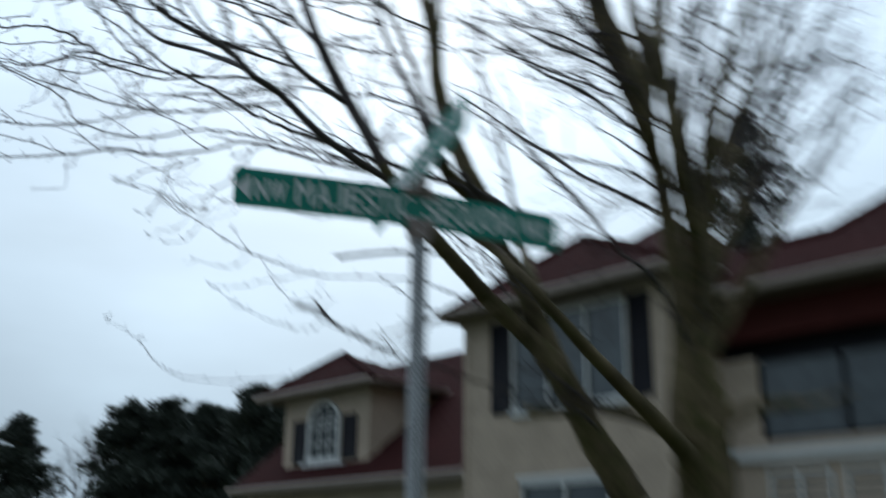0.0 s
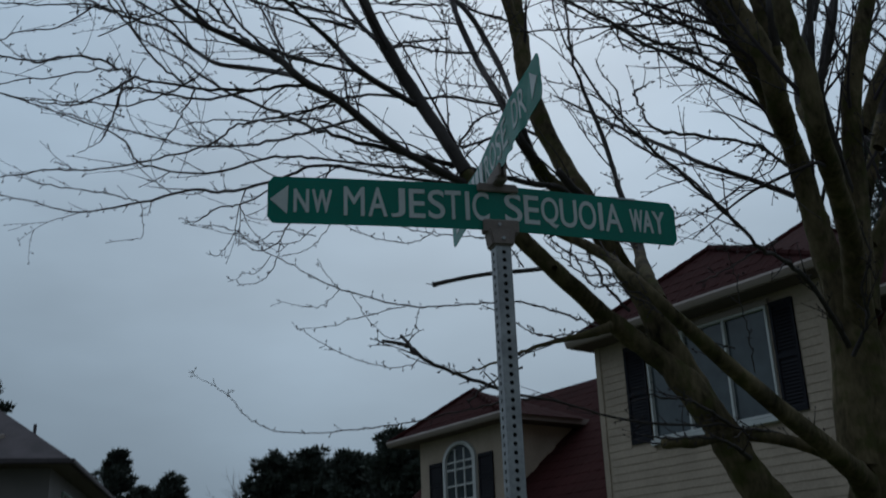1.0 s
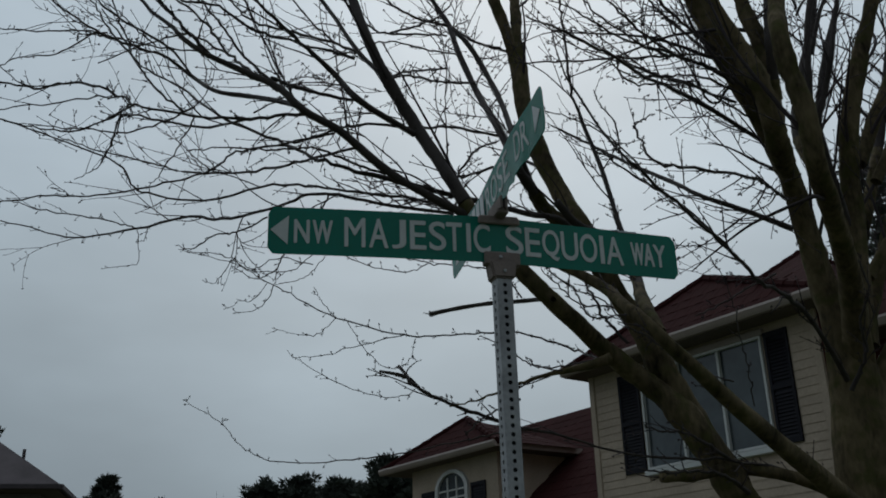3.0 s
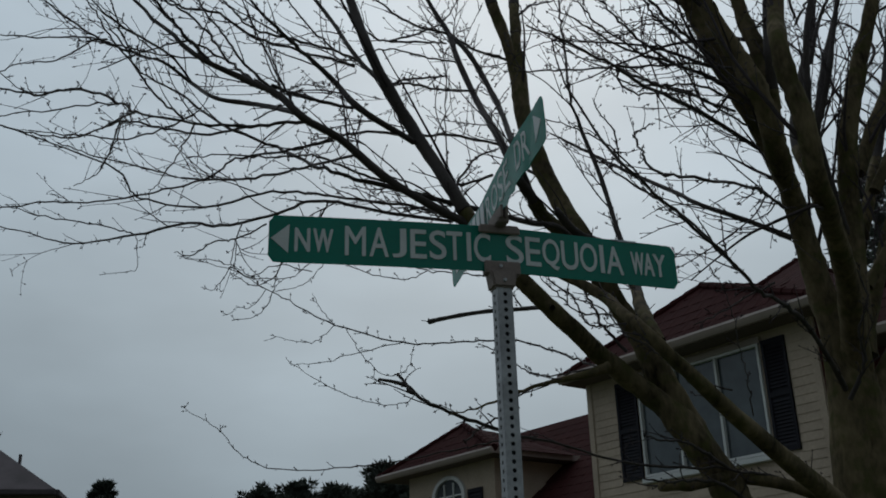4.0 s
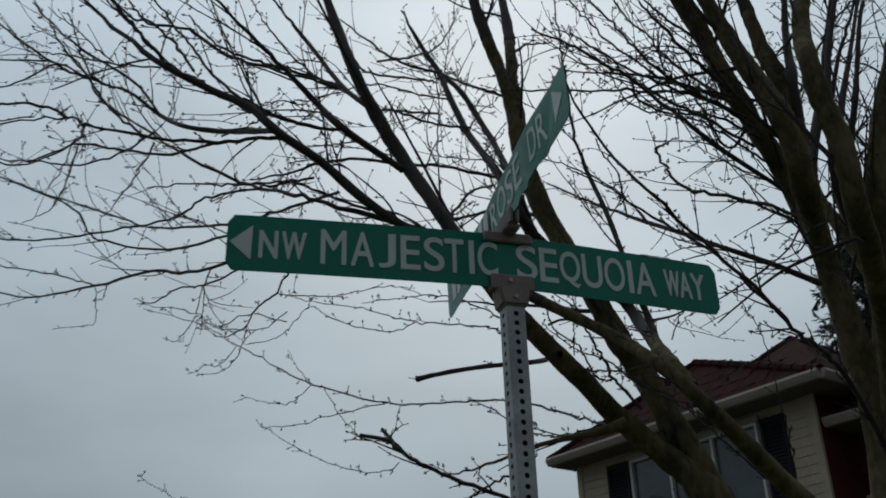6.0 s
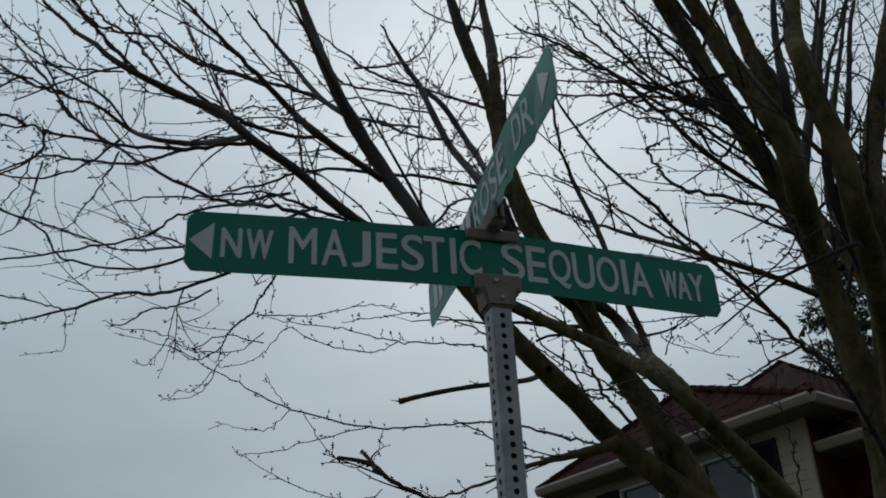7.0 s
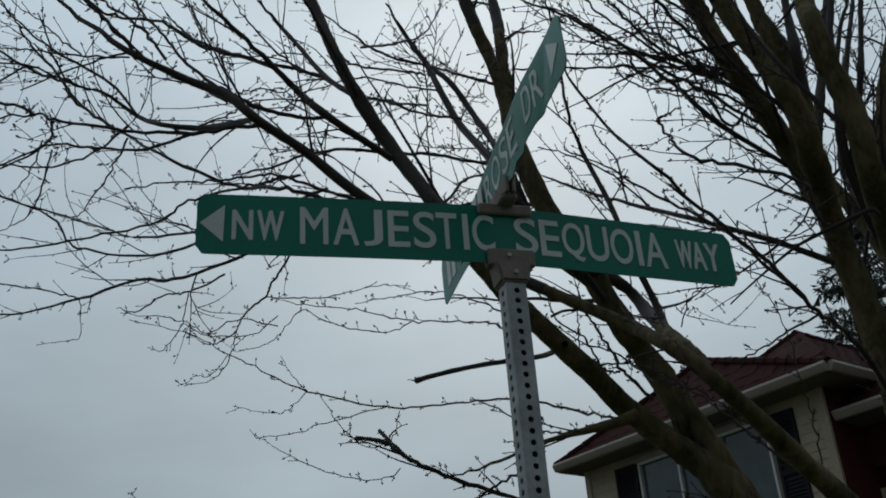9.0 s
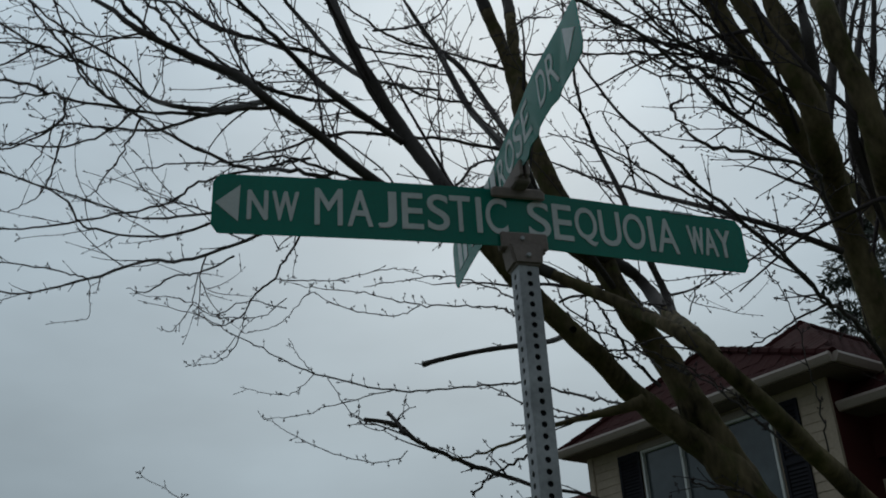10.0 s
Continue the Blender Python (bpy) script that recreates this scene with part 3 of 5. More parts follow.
stem((2.4, 1.52, 2.75, 0.08), (2.225, 1.25, 3.081, 0.06), (2.057, 1.05, 3.2, 0.054), (1.884, 0.85, 3.289, 0.05), (1.72, 0.68, 3.375, 0.047), (1.67, 0.62, 3.506, 0.046), (1.65, 0.6, 3.639, 0.045), (1.62, 0.6, 3.776, 0.0463), (1.6, 0.6, 3.862, 0.0441), (1.59, 0.6, 4.036, 0.0408), (1.7, 0.72, 4.317, 0.0389), (1.9, 0.8, 5, 0.027), (1.92, 0.85, 5.6, 0.011))
stem((2.43, 1.55, 2.85, 0.1), (2.51, 1.5, 3.54, 0.063), (2.55, 1.45, 4.03, 0.054), (2.63, 1.4, 4.37, 0.048), (2.77, 1.38, 4.75, 0.042), (2.9, 1.35, 5.11, 0.034), (3.15, 1.3, 5.79, 0.018))
stem((2.5, 1.5, 3.5, 0.036), (2.56, 1.68, 3.9, 0.031), (2.65, 1.85, 4.25, 0.027), (2.78, 1.9, 4.6, 0.023), (2.94, 1.95, 4.99, 0.02), (3.15, 2, 5.45, 0.016), (3.37, 2, 6.05, 0.009))
stem((2.5, 1.52, 3.45, 0.042), (2.55, 1.75, 3.9, 0.038), (2.63, 2, 4.36, 0.033), (2.8, 2.05, 4.86, 0.027), (2.96, 2.1, 5.22, 0.023), (3.07, 2.1, 5.59, 0.018), (3.31, 2.1, 6.32, 0.008))
stem((1.89, 1.15, 3.72, 0.036), (1.85, 1.1, 3.92, 0.046), (1.86, 1.1, 4.18, 0.045), (1.86, 1.15, 4.4, 0.042), (1.85, 1.2, 4.58, 0.039), (1.82, 1.2, 4.75, 0.0345), (1.75, 1.2, 5.16, 0.0195))
outer_stem((2.79, 1.7, 4, 0.048), (3.03, 1.7, 4.44, 0.04), (3.34, 1.7, 4.92, 0.033), (3.76, 1.7, 5.6, 0.02))
outer_stem((2.61, 1.7, 2.96, 0.05), (2.96, 1.8, 3.59, 0.042), (3.39, 1.9, 4.27, 0.034), (3.94, 2, 5.15, 0.022), (4.45, 2, 6.03, 0.01))
outer_stem((2.4, 1.5, 2.54, 0.05), (2.71, 1.5, 2.97, 0.042), (3.07, 1.5, 3.48, 0.034), (3.59, 1.5, 4.17, 0.022), (4.06, 1.5, 4.81, 0.01))
stem((2.54, 1.3, 3.68, 0.03), (2.7, 1.25, 3.98, 0.025), (2.94, 1.2, 4.4, 0.018), (3.1, 1.15, 4.76, 0.011))
outer_stem((2.84, 1.9, 3.55, 0.04), (3.16, 2, 4.18, 0.034), (3.47, 2.1, 4.89, 0.028), (3.77, 2.2, 5.68, 0.02), (3.98, 2.2, 6.42, 0.01))
outer_stem((2.62, 1.6, 3.25, 0.03), (3.1, 1.6, 3.87, 0.025), (3.67, 1.6, 4.42, 0.018), (4.24, 1.6, 4.94, 0.009))
limb((1.9, 1.5, 1.64, 0.1018), (1.79, 1.55, 1.84, 0.0951), (1.66, 1.58, 2.05, 0.0854), (1.57, 1.6, 2.25, 0.0776), (1.46, 1.63, 2.44, 0.0698), (1.36, 1.66, 2.57, 0.0621), (1.26, 1.68, 2.66, 0.0553), (1.146, 1.67, 2.742, 0.0491), (0.997, 1.58, 2.804, 0.0453), (0.799, 1.4, 2.867, 0.0424), (0.638, 1.31, 2.95, 0.0393), (0.489, 1.27, 3.072, 0.0374), (0.351, 1.25, 3.213, 0.0356), (0.224, 1.236, 3.394, 0.0334), (0.124, 1.354, 3.674, 0.0321), (0.046, 1.427, 3.873, 0.0309), (-0.085, 1.4, 4.08, 0.0286), (-0.188, 1.38, 4.3, 0.0262), (-0.239, 1.45, 4.54, 0.0233), (-0.361, 1.5, 4.99, 0.0126), (-0.466, 1.5, 5.34, 0.0058))
limb((1.57, 1.66, 2.33, 0.075), (1.46, 1.68, 2.55, 0.068), (1.37, 1.7, 2.75, 0.063), (1.31, 1.74, 2.94, 0.058), (1.23, 1.74, 3.08, 0.056), (1.11, 1.7, 3.22, 0.057), (1.042, 1.76, 3.493, 0.053), (1.001, 1.86, 3.688, 0.049), (0.942, 2, 4.002, 0.049), (0.889, 2.1, 4.386, 0.051), (0.89, 2.15, 4.646, 0.0527), (0.883, 2.18, 4.855, 0.0484))
limb((0.89, 2.15, 4.646, 0.03), (0.807, 2.15, 4.995, 0.0359), (0.737, 2.15, 5.225, 0.0333), (0.683, 2.15, 5.431, 0.0322), (0.616, 2.15, 5.747, 0.0197), (0.5, 2.1, 6.141, 0.0067))
limb((0.89, 2.15, 4.646, 0.03), (0.926, 2.25, 5.091, 0.0353), (0.98, 2.4, 5.472, 0.0322), (0.995, 2.5, 5.794, 0.0265), (1.008, 2.6, 6.173, 0.0184), (1.015, 2.7, 6.788, 0.0078))
limb((2.29, 1.56, 1.79, 0.075), (2.21, 1.45, 1.95, 0.062), (1.98, 1.25, 2.03, 0.05), (1.57, 1, 2.19, 0.038), (1.14, 0.72, 2.352, 0.031), (0.889, 0.6, 2.492, 0.028), (0.781, 0.62, 2.612, 0.026), (0.755, 0.75, 2.73, 0.0245), (0.79, 1.02, 2.9, 0.024), (0.662, 1.15, 3.04, 0.0235), (0.505, 1.22, 3.15, 0.023), (0.349, 1.24, 3.25, 0.0224), (0.126, 1.22, 3.34, 0.021), (-0.0991, 1.2, 3.45, 0.0185), (-0.335, 1.18, 3.63, 0.0174), (-0.525, 0.95, 3.59, 0.0165), (-0.631, 1, 3.72, 0.0155), (-0.776, 1.05, 3.81, 0.0145), (-0.996, 1, 3.88, 0.0115), (-1.23, 1.25, 4.24, 0.009), (-1.43, 1.3, 4.48, 0.004))
branch((0.0533, 1.4, 3.77, 0.016), (-0.252, 1.15, 3.78, 0.0145), (-0.349, 1.3, 4, 0.013), (-0.537, 1.05, 3.99, 0.0105), (-0.698, 0.95, 4.07, 0.008), (-0.851, 0.95, 4.22, 0.005))
branch((-0.235, 1.25, 3.84, 0.0095), (-0.336, 1.38, 3.92, 0.01), (-0.488, 1.35, 3.93, 0.0105), (-0.651, 1.1, 3.82, 0.011))
branch((-0.0696, 1.45, 4.1, 0.015), (-0.154, 1.75, 4.42, 0.0135), (-0.248, 2.1, 4.88, 0.0125), (-0.331, 2.2, 5.08, 0.011), (-0.479, 2.2, 5.28, 0.006))
branch((-0.154, 1.75, 4.42, 0.0095), (-0.303, 1.9, 4.57, 0.0095), (-0.521, 1.9, 4.61, 0.009), (-0.711, 1.75, 4.54, 0.0075), (-0.813, 2, 4.8, 0.0065), (-0.913, 2, 4.92, 0.004))
branch((-0.923, 1.05, 3.87, 0.01), (-1.04, 1, 3.97, 0.0085), (-1.14, 0.95, 4.05, 0.007), (-1.25, 0.9, 4.14, 0.0045))
branch((-0.512, 1, 3.6, 0.0096), (-0.74, 1.08, 3.6, 0.0087), (-0.975, 1.1, 3.6, 0.0075), (-1.21, 1.15, 3.65, 0.0063), (-1.31, 1.3, 3.77, 0.0051), (-1.59, 1.4, 3.76, 0.0039), (-1.84, 1.5, 3.76, 0.003), (-2.07, 1.6, 3.76, 0.0021))
branch((-1.31, 1.3, 3.77, 0.0075), (-1.39, 1.35, 3.84, 0.007), (-1.53, 1.4, 3.87, 0.0065), (-1.69, 1.5, 3.89, 0.006), (-1.88, 1.6, 3.96, 0.005), (-2.13, 1.7, 4.06, 0.0035))
branch((-0.52, 1, 3.63, 0.013), (-0.593, 1.5, 3.94, 0.0125), (-0.713, 1.9, 4.18, 0.0125), (-0.888, 2, 4.25, 0.012), (-1.02, 2.4, 4.56, 0.0115), (-1.19, 2.4, 4.68, 0.0105), (-1.35, 2.4, 4.72, 0.009), (-1.58, 2.45, 4.83, 0.0075), (-1.82, 2.5, 5.02, 0.006), (-2.03, 2.5, 5.19, 0.004))
branch((-1.02, 2.4, 4.56, 0.0085), (-1.15, 2.3, 4.67, 0.008), (-1.39, 2.2, 4.74, 0.007), (-1.55, 2.2, 4.87, 0.006), (-1.7, 2.2, 5.02, 0.004))
branch((-1.19, 2.4, 4.68, 0.006), (-1.37, 2.3, 4.68, 0.006), (-1.45, 2.2, 4.81, 0.005), (-1.52, 2.2, 4.99, 0.004))
branch((1.09, 1.715, 3.28, 0.0154), (0.833, 1.5, 3.41, 0.014), (0.653, 1.45, 3.41, 0.0135), (0.465, 1.4, 3.42, 0.013), (0.201, 1.35, 3.44, 0.0125), (-0.079, 1.3, 3.47, 0.0115), (-0.289, 1.3, 3.51, 0.0105), (-0.422, 1.5, 3.65, 0.01), (-0.512, 2.5, 4.25, 0.0105), (-0.845, 2.4, 4.31, 0.009), (-1.1, 2.9, 4.77, 0.0085), (-1.31, 2.4, 4.6, 0.007), (-1.4, 2.4, 4.74, 0.006), (-1.56, 2.4, 4.95, 0.0045))
branch((0.322, 1.7, 3.5, 0.01), (0.0419, 1.9, 3.61, 0.0105), (-0.166, 2.1, 3.73, 0.0105), (-0.333, 2.25, 3.81, 0.0105), (-0.503, 2.4, 3.78, 0.011), (-0.8, 2.9, 3.89, 0.0105), (-1, 3.2, 4.02, 0.01), (-1.34, 3.7, 4.12, 0.009), (-1.8, 4.3, 4.26, 0.0075), (-2.13, 4.4, 4.36, 0.006), (-2.37, 4.4, 4.4, 0.005), (-2.63, 4.4, 4.41, 0.003))
branch((0.226, 1.3, 3.33, 0.011), (0.168, 1.55, 3.48, 0.01), (0.0919, 1.85, 3.64, 0.0092), (-0.167, 2.1, 3.77, 0.009), (-0.328, 2.3, 3.87, 0.009), (-0.54, 2.4, 3.91, 0.0085), (-0.907, 2.6, 3.87, 0.008), (-1.23, 2.7, 3.94, 0.007), (-1.31, 2.7, 3.97, 0.0065), (-1.41, 2.7, 4.11, 0.006), (-1.77, 2.6, 4.2, 0.005), (-2.06, 2.5, 4.24, 0.004))
branch((-0.0912, 2.2, 4.09, 0.01), (-0.288, 2.7, 4.25, 0.0105), (-0.461, 3.1, 4.37, 0.01), (-0.737, 3.4, 4.44, 0.01), (-1.08, 4, 4.71, 0.009), (-1.27, 3.7, 4.61, 0.0075), (-1.57, 3, 4.34, 0.0055), (-1.8, 3, 4.41, 0.004))
branch((-0.207, 2.3, 4.22, 0.0085), (-0.336, 2.3, 4.18, 0.0085), (-0.494, 2.3, 4.12, 0.008), (-0.749, 2.6, 4.2, 0.0075), (-0.887, 2.6, 4.07, 0.007), (-1.18, 2.4, 3.85, 0.006), (-1.47, 2.4, 3.77, 0.0055), (-1.72, 2.4, 3.75, 0.005), (-1.97, 2.4, 3.69, 0.004))
branch((-1.34, 3.7, 4.12, 0.006), (-1.47, 3.7, 4.15, 0.0055), (-1.74, 3.7, 4.19, 0.005), (-1.96, 3.7, 4.21, 0.0045), (-2.16, 3.7, 4.27, 0.003))
low_branch((-1.34, 3.7, 4.12, 0.005), (-1.32, 3.7, 3.98, 0.0045), (-1.33, 3.7, 3.87, 0.004), (-1.54, 3.7, 3.82, 0.0025))
low_branch((0.997, 1.6, 2.74, 0.0105), (1.05, 2.2, 2.98, 0.01), (0.876, 2.4, 3.1, 0.009), (0.739, 2.55, 3.14, 0.0085), (0.506, 2.7, 3.16, 0.0085), (0.289, 2.8, 3.18, 0.008), (-0.0679, 3.15, 3.38, 0.0075), (-0.267, 3.3, 3.53, 0.0065), (-0.48, 3.4, 3.68, 0.0055), (-0.701, 3.4, 3.79, 0.0045), (-1.03, 3.4, 3.87, 0.003))
low_branch((0.289, 2.8, 3.18, 0.006), (0.0269, 2.85, 3.12, 0.005), (-0.166, 2.9, 3.07, 0.004), (-0.337, 3, 3.07, 0.003))
low_branch((0.309, 2.6, 2.81, 0.004), (0.254, 2.65, 2.78, 0.0045), (0.134, 2.7, 2.78, 0.0045), (-0.11, 2.8, 2.88, 0.004), (-0.347, 2.9, 3.05, 0.003))
low_branch((-0.0679, 3.15, 3.38, 0.005), (-0.165, 3.2, 3.29, 0.0045), (-0.265, 3.25, 3.29, 0.004), (-0.445, 3.3, 3.34, 0.0025))
low_branch((-0.0679, 3.15, 3.38, 0.0045), (-0.148, 3.15, 3.47, 0.004), (-0.207, 3.15, 3.58, 0.0025))
low_branch((-0.48, 3.4, 3.68, 0.0045), (-0.564, 3.4, 3.56, 0.004), (-0.652, 3.4, 3.54, 0.0035), (-0.745, 3.4, 3.48, 0.002))
low_branch((-0.00409, 3.1, 3.34, 0.004), (0.095, 3.05, 3.16, 0.004), (0.226, 3, 3.03, 0.004), (0.355, 2.95, 3.07, 0.004), (0.381, 2.9, 3.2, 0.003))
stub((0.649, 1.25, 2.91, 0.0115), (0.876, 2, 3.17, 0.0125), (0.801, 2.2, 3.22, 0.013), (0.683, 2.35, 3.25, 0.013), (0.491, 2.5, 3.25, 0.013), (0.405, 2.6, 3.25, 0.0135))
branch((2.29, 1.6, 2.06, 0.0108), (1.91, 1.55, 2.2, 0.0092), (1.58, 1.5, 2.24, 0.0081), (1.07, 1.45, 2.25, 0.0069), (0.704, 1.4, 2.32, 0.0061), (0.38, 1.36, 2.38, 0.0095), (0.173, 1.34, 2.44, 0.0095), (0.0279, 1.3, 2.5, 0.009), (-0.0342, 1.4, 2.61, 0.008))
stub((0.04, 1.34, 2.505, 0.0078), (-0.0153, 1.36, 2.56, 0.0075), (-0.122, 1.4, 2.59, 0.007))
low_branch((0.962, 2.4, 2.56, 0.009), (0.763, 2.6, 2.56, 0.008), (0.55, 2.8, 2.54, 0.0075), (0.327, 3, 2.52, 0.007), (0.0746, 3.1, 2.5, 0.0065), (-0.18, 3.2, 2.49, 0.006), (-0.439, 3.3, 2.52, 0.0055), (-0.607, 3.35, 2.61, 0.005), (-0.747, 3.4, 2.77, 0.004), (-0.939, 3.4, 2.88, 0.003))
branch((0.944, 1.35, 2.67, 0.031), (0.816, 1.35, 2.63, 0.019), (0.651, 1.35, 2.59, 0.012), (0.502, 1.35, 2.54, 0.009), (0.34, 1.3, 2.47, 0.006), (0.163, 1.3, 2.42, 0.0035))
low_branch((0.896, 1.4, 2.68, 0.008), (0.844, 1.7, 2.72, 0.0075), (0.771, 1.9, 2.78, 0.007), (0.716, 2, 2.85, 0.0065), (0.613, 2.1, 2.96, 0.006), (0.552, 2.1, 2.98, 0.0035))
branch((1.11, 1.3, 2.99, 0.018), (1.2, 1.5, 3.19, 0.0165), (1.14, 1.5, 3.38, 0.0145), (1.16, 1.7, 3.81, 0.0125), (1.13, 1.85, 4.21, 0.011), (1.04, 1.75, 4.33, 0.0095), (1.05, 1.8, 4.75, 0.008), (1.04, 1.8, 4.98, 0.0065), (1.03, 1.8, 5.35, 0.004))
limb((0.831, 0.6, 2.57, 0.02), (0.834, 0.65, 2.62, 0.026), (0.883, 0.8, 2.72, 0.03), (1.01, 1.1, 2.89, 0.031), (1.22, 1.55, 3.14, 0.031), (1.33, 1.85, 3.35, 0.03), (1.3, 1.92, 3.48, 0.029), (1.15, 1.8, 3.48, 0.027), (0.953, 1.62, 3.45, 0.024), (0.815, 1.53, 3.53, 0.02))
branch((1.06, 1.74, 3.4, 0.036), (0.8091, 1.66, 3.536, 0.0378), (0.6972, 1.56, 3.606, 0.0328), (0.594, 1.45, 3.66, 0.0235), (0.565, 1.6, 3.93, 0.0198), (0.622, 2.2, 4.55, 0.0198), (0.582, 2.4, 4.93, 0.0192), (0.615, 2.7, 5.32, 0.018), (0.539, 2.8, 5.57, 0.015), (0.391, 2.8, 5.87, 0.0072))
branch((0.6918, 1.55, 3.62, 0.0228), (0.617, 1.5, 3.79, 0.0163), (0.75, 2.1, 4.4, 0.0169), (0.761, 2.4, 4.79, 0.0175), (0.688, 2.5, 5.05, 0.0163), (0.619, 2.7, 5.32, 0.0137))
branch((0.615, 2.7, 5.32, 0.011), (0.362, 2.7, 5.37, 0.01), (0.171, 2.7, 5.48, 0.008), (-0.0216, 2.7, 5.63, 0.005))
branch((0.885, 2.176, 4.8, 0.0099), (0.76, 2.19, 4.85, 0.0092), (0.634, 2.2, 4.88, 0.009), (0.605, 2.65, 5.28, 0.009))
branch((0.579, 2.65, 5.21, 0.009), (0.426, 2.5, 5.1, 0.0085), (0.0721, 2.2, 4.87, 0.008), (-0.116, 1.8, 4.65, 0.006))
branch((2.09, 1.45, 3.44, 0.017), (1.84, 1.45, 3.52, 0.0145), (1.62, 1.5, 3.61, 0.0125), (1.63, 1.8, 3.83, 0.012), (1.63, 2.4, 4.26, 0.011), (1.66, 3.05, 4.74, 0.01), (1.53, 3.3, 4.98, 0.007))
branch((2.01, 1.35, 3.56, 0.01), (1.61, 0.9, 3.39, 0.0095), (1.26, 0.5, 3.22, 0.008), (0.925, 0.35, 3.16, 0.0072), (0.734, 0.32, 3.16, 0.0062), (0.738, 0.4, 3.28, 0.0052), (0.75, 0.46, 3.39, 0.0045), (0.819, 0.46, 3.44, 0.0028))
branch((2.02, 1.5, 3.98, 0.014), (1.63, 1.4, 4.11, 0.0125), (0.942, 0.7, 3.78, 0.0095), (0.692, 0.55, 3.78, 0.0078), (0.494, 0.5, 3.82, 0.0062), (0.33, 0.5, 3.87, 0.004))
branch((1.84, 1.4, 4.14, 0.01), (1.34, 1, 3.95, 0.0085), (0.945, 0.7, 3.81, 0.007), (0.753, 0.6, 3.8, 0.0055))
branch((1.76, 1.4, 4.46, 0.012), (1.52, 1.3, 4.54, 0.0105), (1.33, 1.2, 4.6, 0.009), (1.14, 1.1, 4.66, 0.006))
branch((1.85, 1.45, 4.27, 0.009), (1.76, 1.5, 4.18, 0.008), (1.65, 1.5, 4.4, 0.007), (1.58, 1.5, 4.63, 0.0055), (1.49, 1.5, 4.8, 0.0035))
branch((2.3, 1.5, 2.63, 0.015), (2.11, 1.35, 2.77, 0.013), (1.87, 1.15, 2.87, 0.0115), (1.63, 0.95, 2.89, 0.0105), (1.43, 0.8, 2.88, 0.0098), (1.25, 0.72, 2.99, 0.0092), (1.09, 0.7, 3.11, 0.0085), (0.95, 0.68, 3.22, 0.0078), (0.758, 0.6, 3.31, 0.0068), (0.705, 0.8, 3.64, 0.006), (0.608, 0.8, 3.82, 0.005), (0.56, 0.8, 4.02, 0.003))
branch((1.37, 0.78, 2.92, 0.0075), (1.21, 0.8, 3.11, 0.007), (1.12, 0.9, 3.29, 0.0068), (0.99, 1, 3.44, 0.006), (0.853, 1.1, 3.62, 0.0045), (0.731, 1.2, 3.75, 0.0035))
low_branch((1.24, 1.5, 2.84, 0.01), (1.28, 1.9, 3.08, 0.009), (1.34, 2.2, 3.22, 0.009), (1.24, 2.3, 3.25, 0.0085), (1.15, 2.4, 3.39, 0.0075), (1.06, 2.5, 3.54, 0.005))
low_branch((1.15, 1.55, 2.88, 0.009), (1.21, 1.95, 3.16, 0.0075), (1.08, 2.05, 3.26, 0.006), (0.957, 2.1, 3.38, 0.0045))
branch((0.505, 2.4, 4.8, 0.008), (0.196, 2, 4.5, 0.0075), (-0.0753, 1.45, 4.1, 0.007))
branch((0.623, 2.2, 4.59, 0.009), (0.36, 2, 4.45, 0.008), (0.111, 1.7, 4.28, 0.0075), (-0.0467, 1.45, 4.1, 0.006))
branch((0.566, 1.6, 3.91, 0.009), (0.308, 1.6, 3.94, 0.0085), (0.0652, 1.45, 3.83, 0.008), (-0.206, 1.5, 3.85, 0.007), (-0.414, 1.6, 3.81, 0.006), (-0.577, 1.6, 3.75, 0.004))
branch((0.511, 1.6, 3.73, 0.009), (0.301, 1.5, 3.61, 0.008), (0.424, 1.6, 3.82, 0.0065), (0.614, 1.8, 3.99, 0.0055))
branch((2.05, 1.4, 4.41, 0.0075), (1.51, 1.2, 4.27, 0.007), (1.08, 1.1, 4.14, 0.0065), (0.697, 1, 4.01, 0.0055), (0.476, 1, 3.97, 0.004))
branch((2.28, 1.55, 1.99, 0.04), (2.14, 1.55, 2.1, 0.034), (1.9, 1.55, 2.18, 0.031), (1.61, 1.55, 2.21, 0.029), (1.4, 1.5, 2.17, 0.028), (1.21, 1.5, 2.16, 0.026))
branch((2.29, 1.5, 2.03, 0.055), (2.48, 1.4, 2.17, 0.047), (2.67, 1.3, 2.25, 0.038), (2.97, 1.2, 2.28, 0.025), (3.26, 1.2, 2.37, 0.011))
branch((-0.272, 1.9, 4.57, 0.007), (-0.399, 1.9, 4.69, 0.006), (-0.529, 1.9, 4.85, 0.005), (-0.629, 1.9, 5.03, 0.003))
branch((-0.627, 1.05, 3.73, 0.008), (-0.769, 1.3, 3.99, 0.0075), (-0.875, 1.5, 4.19, 0.007), (-1.04, 1.6, 4.32, 0.006), (-1.21, 1.7, 4.32, 0.005), (-1.47, 1.8, 4.23, 0.0035))
branch((-0.0559, 1.4, 4.33, 0.006), (0.169, 1.6, 4.55, 0.006), (0.351, 1.8, 4.8, 0.005), (0.487, 1.9, 5.09, 0.003))
branch((-0.739, 1.1, 3.61, 0.007), (-0.902, 1.3, 3.66, 0.0065), (-1.11, 1.5, 3.77, 0.006), (-1.3, 1.7, 3.9, 0.005), (-1.53, 1.9, 3.91, 0.004), (-1.79, 2, 3.96, 0.0028))
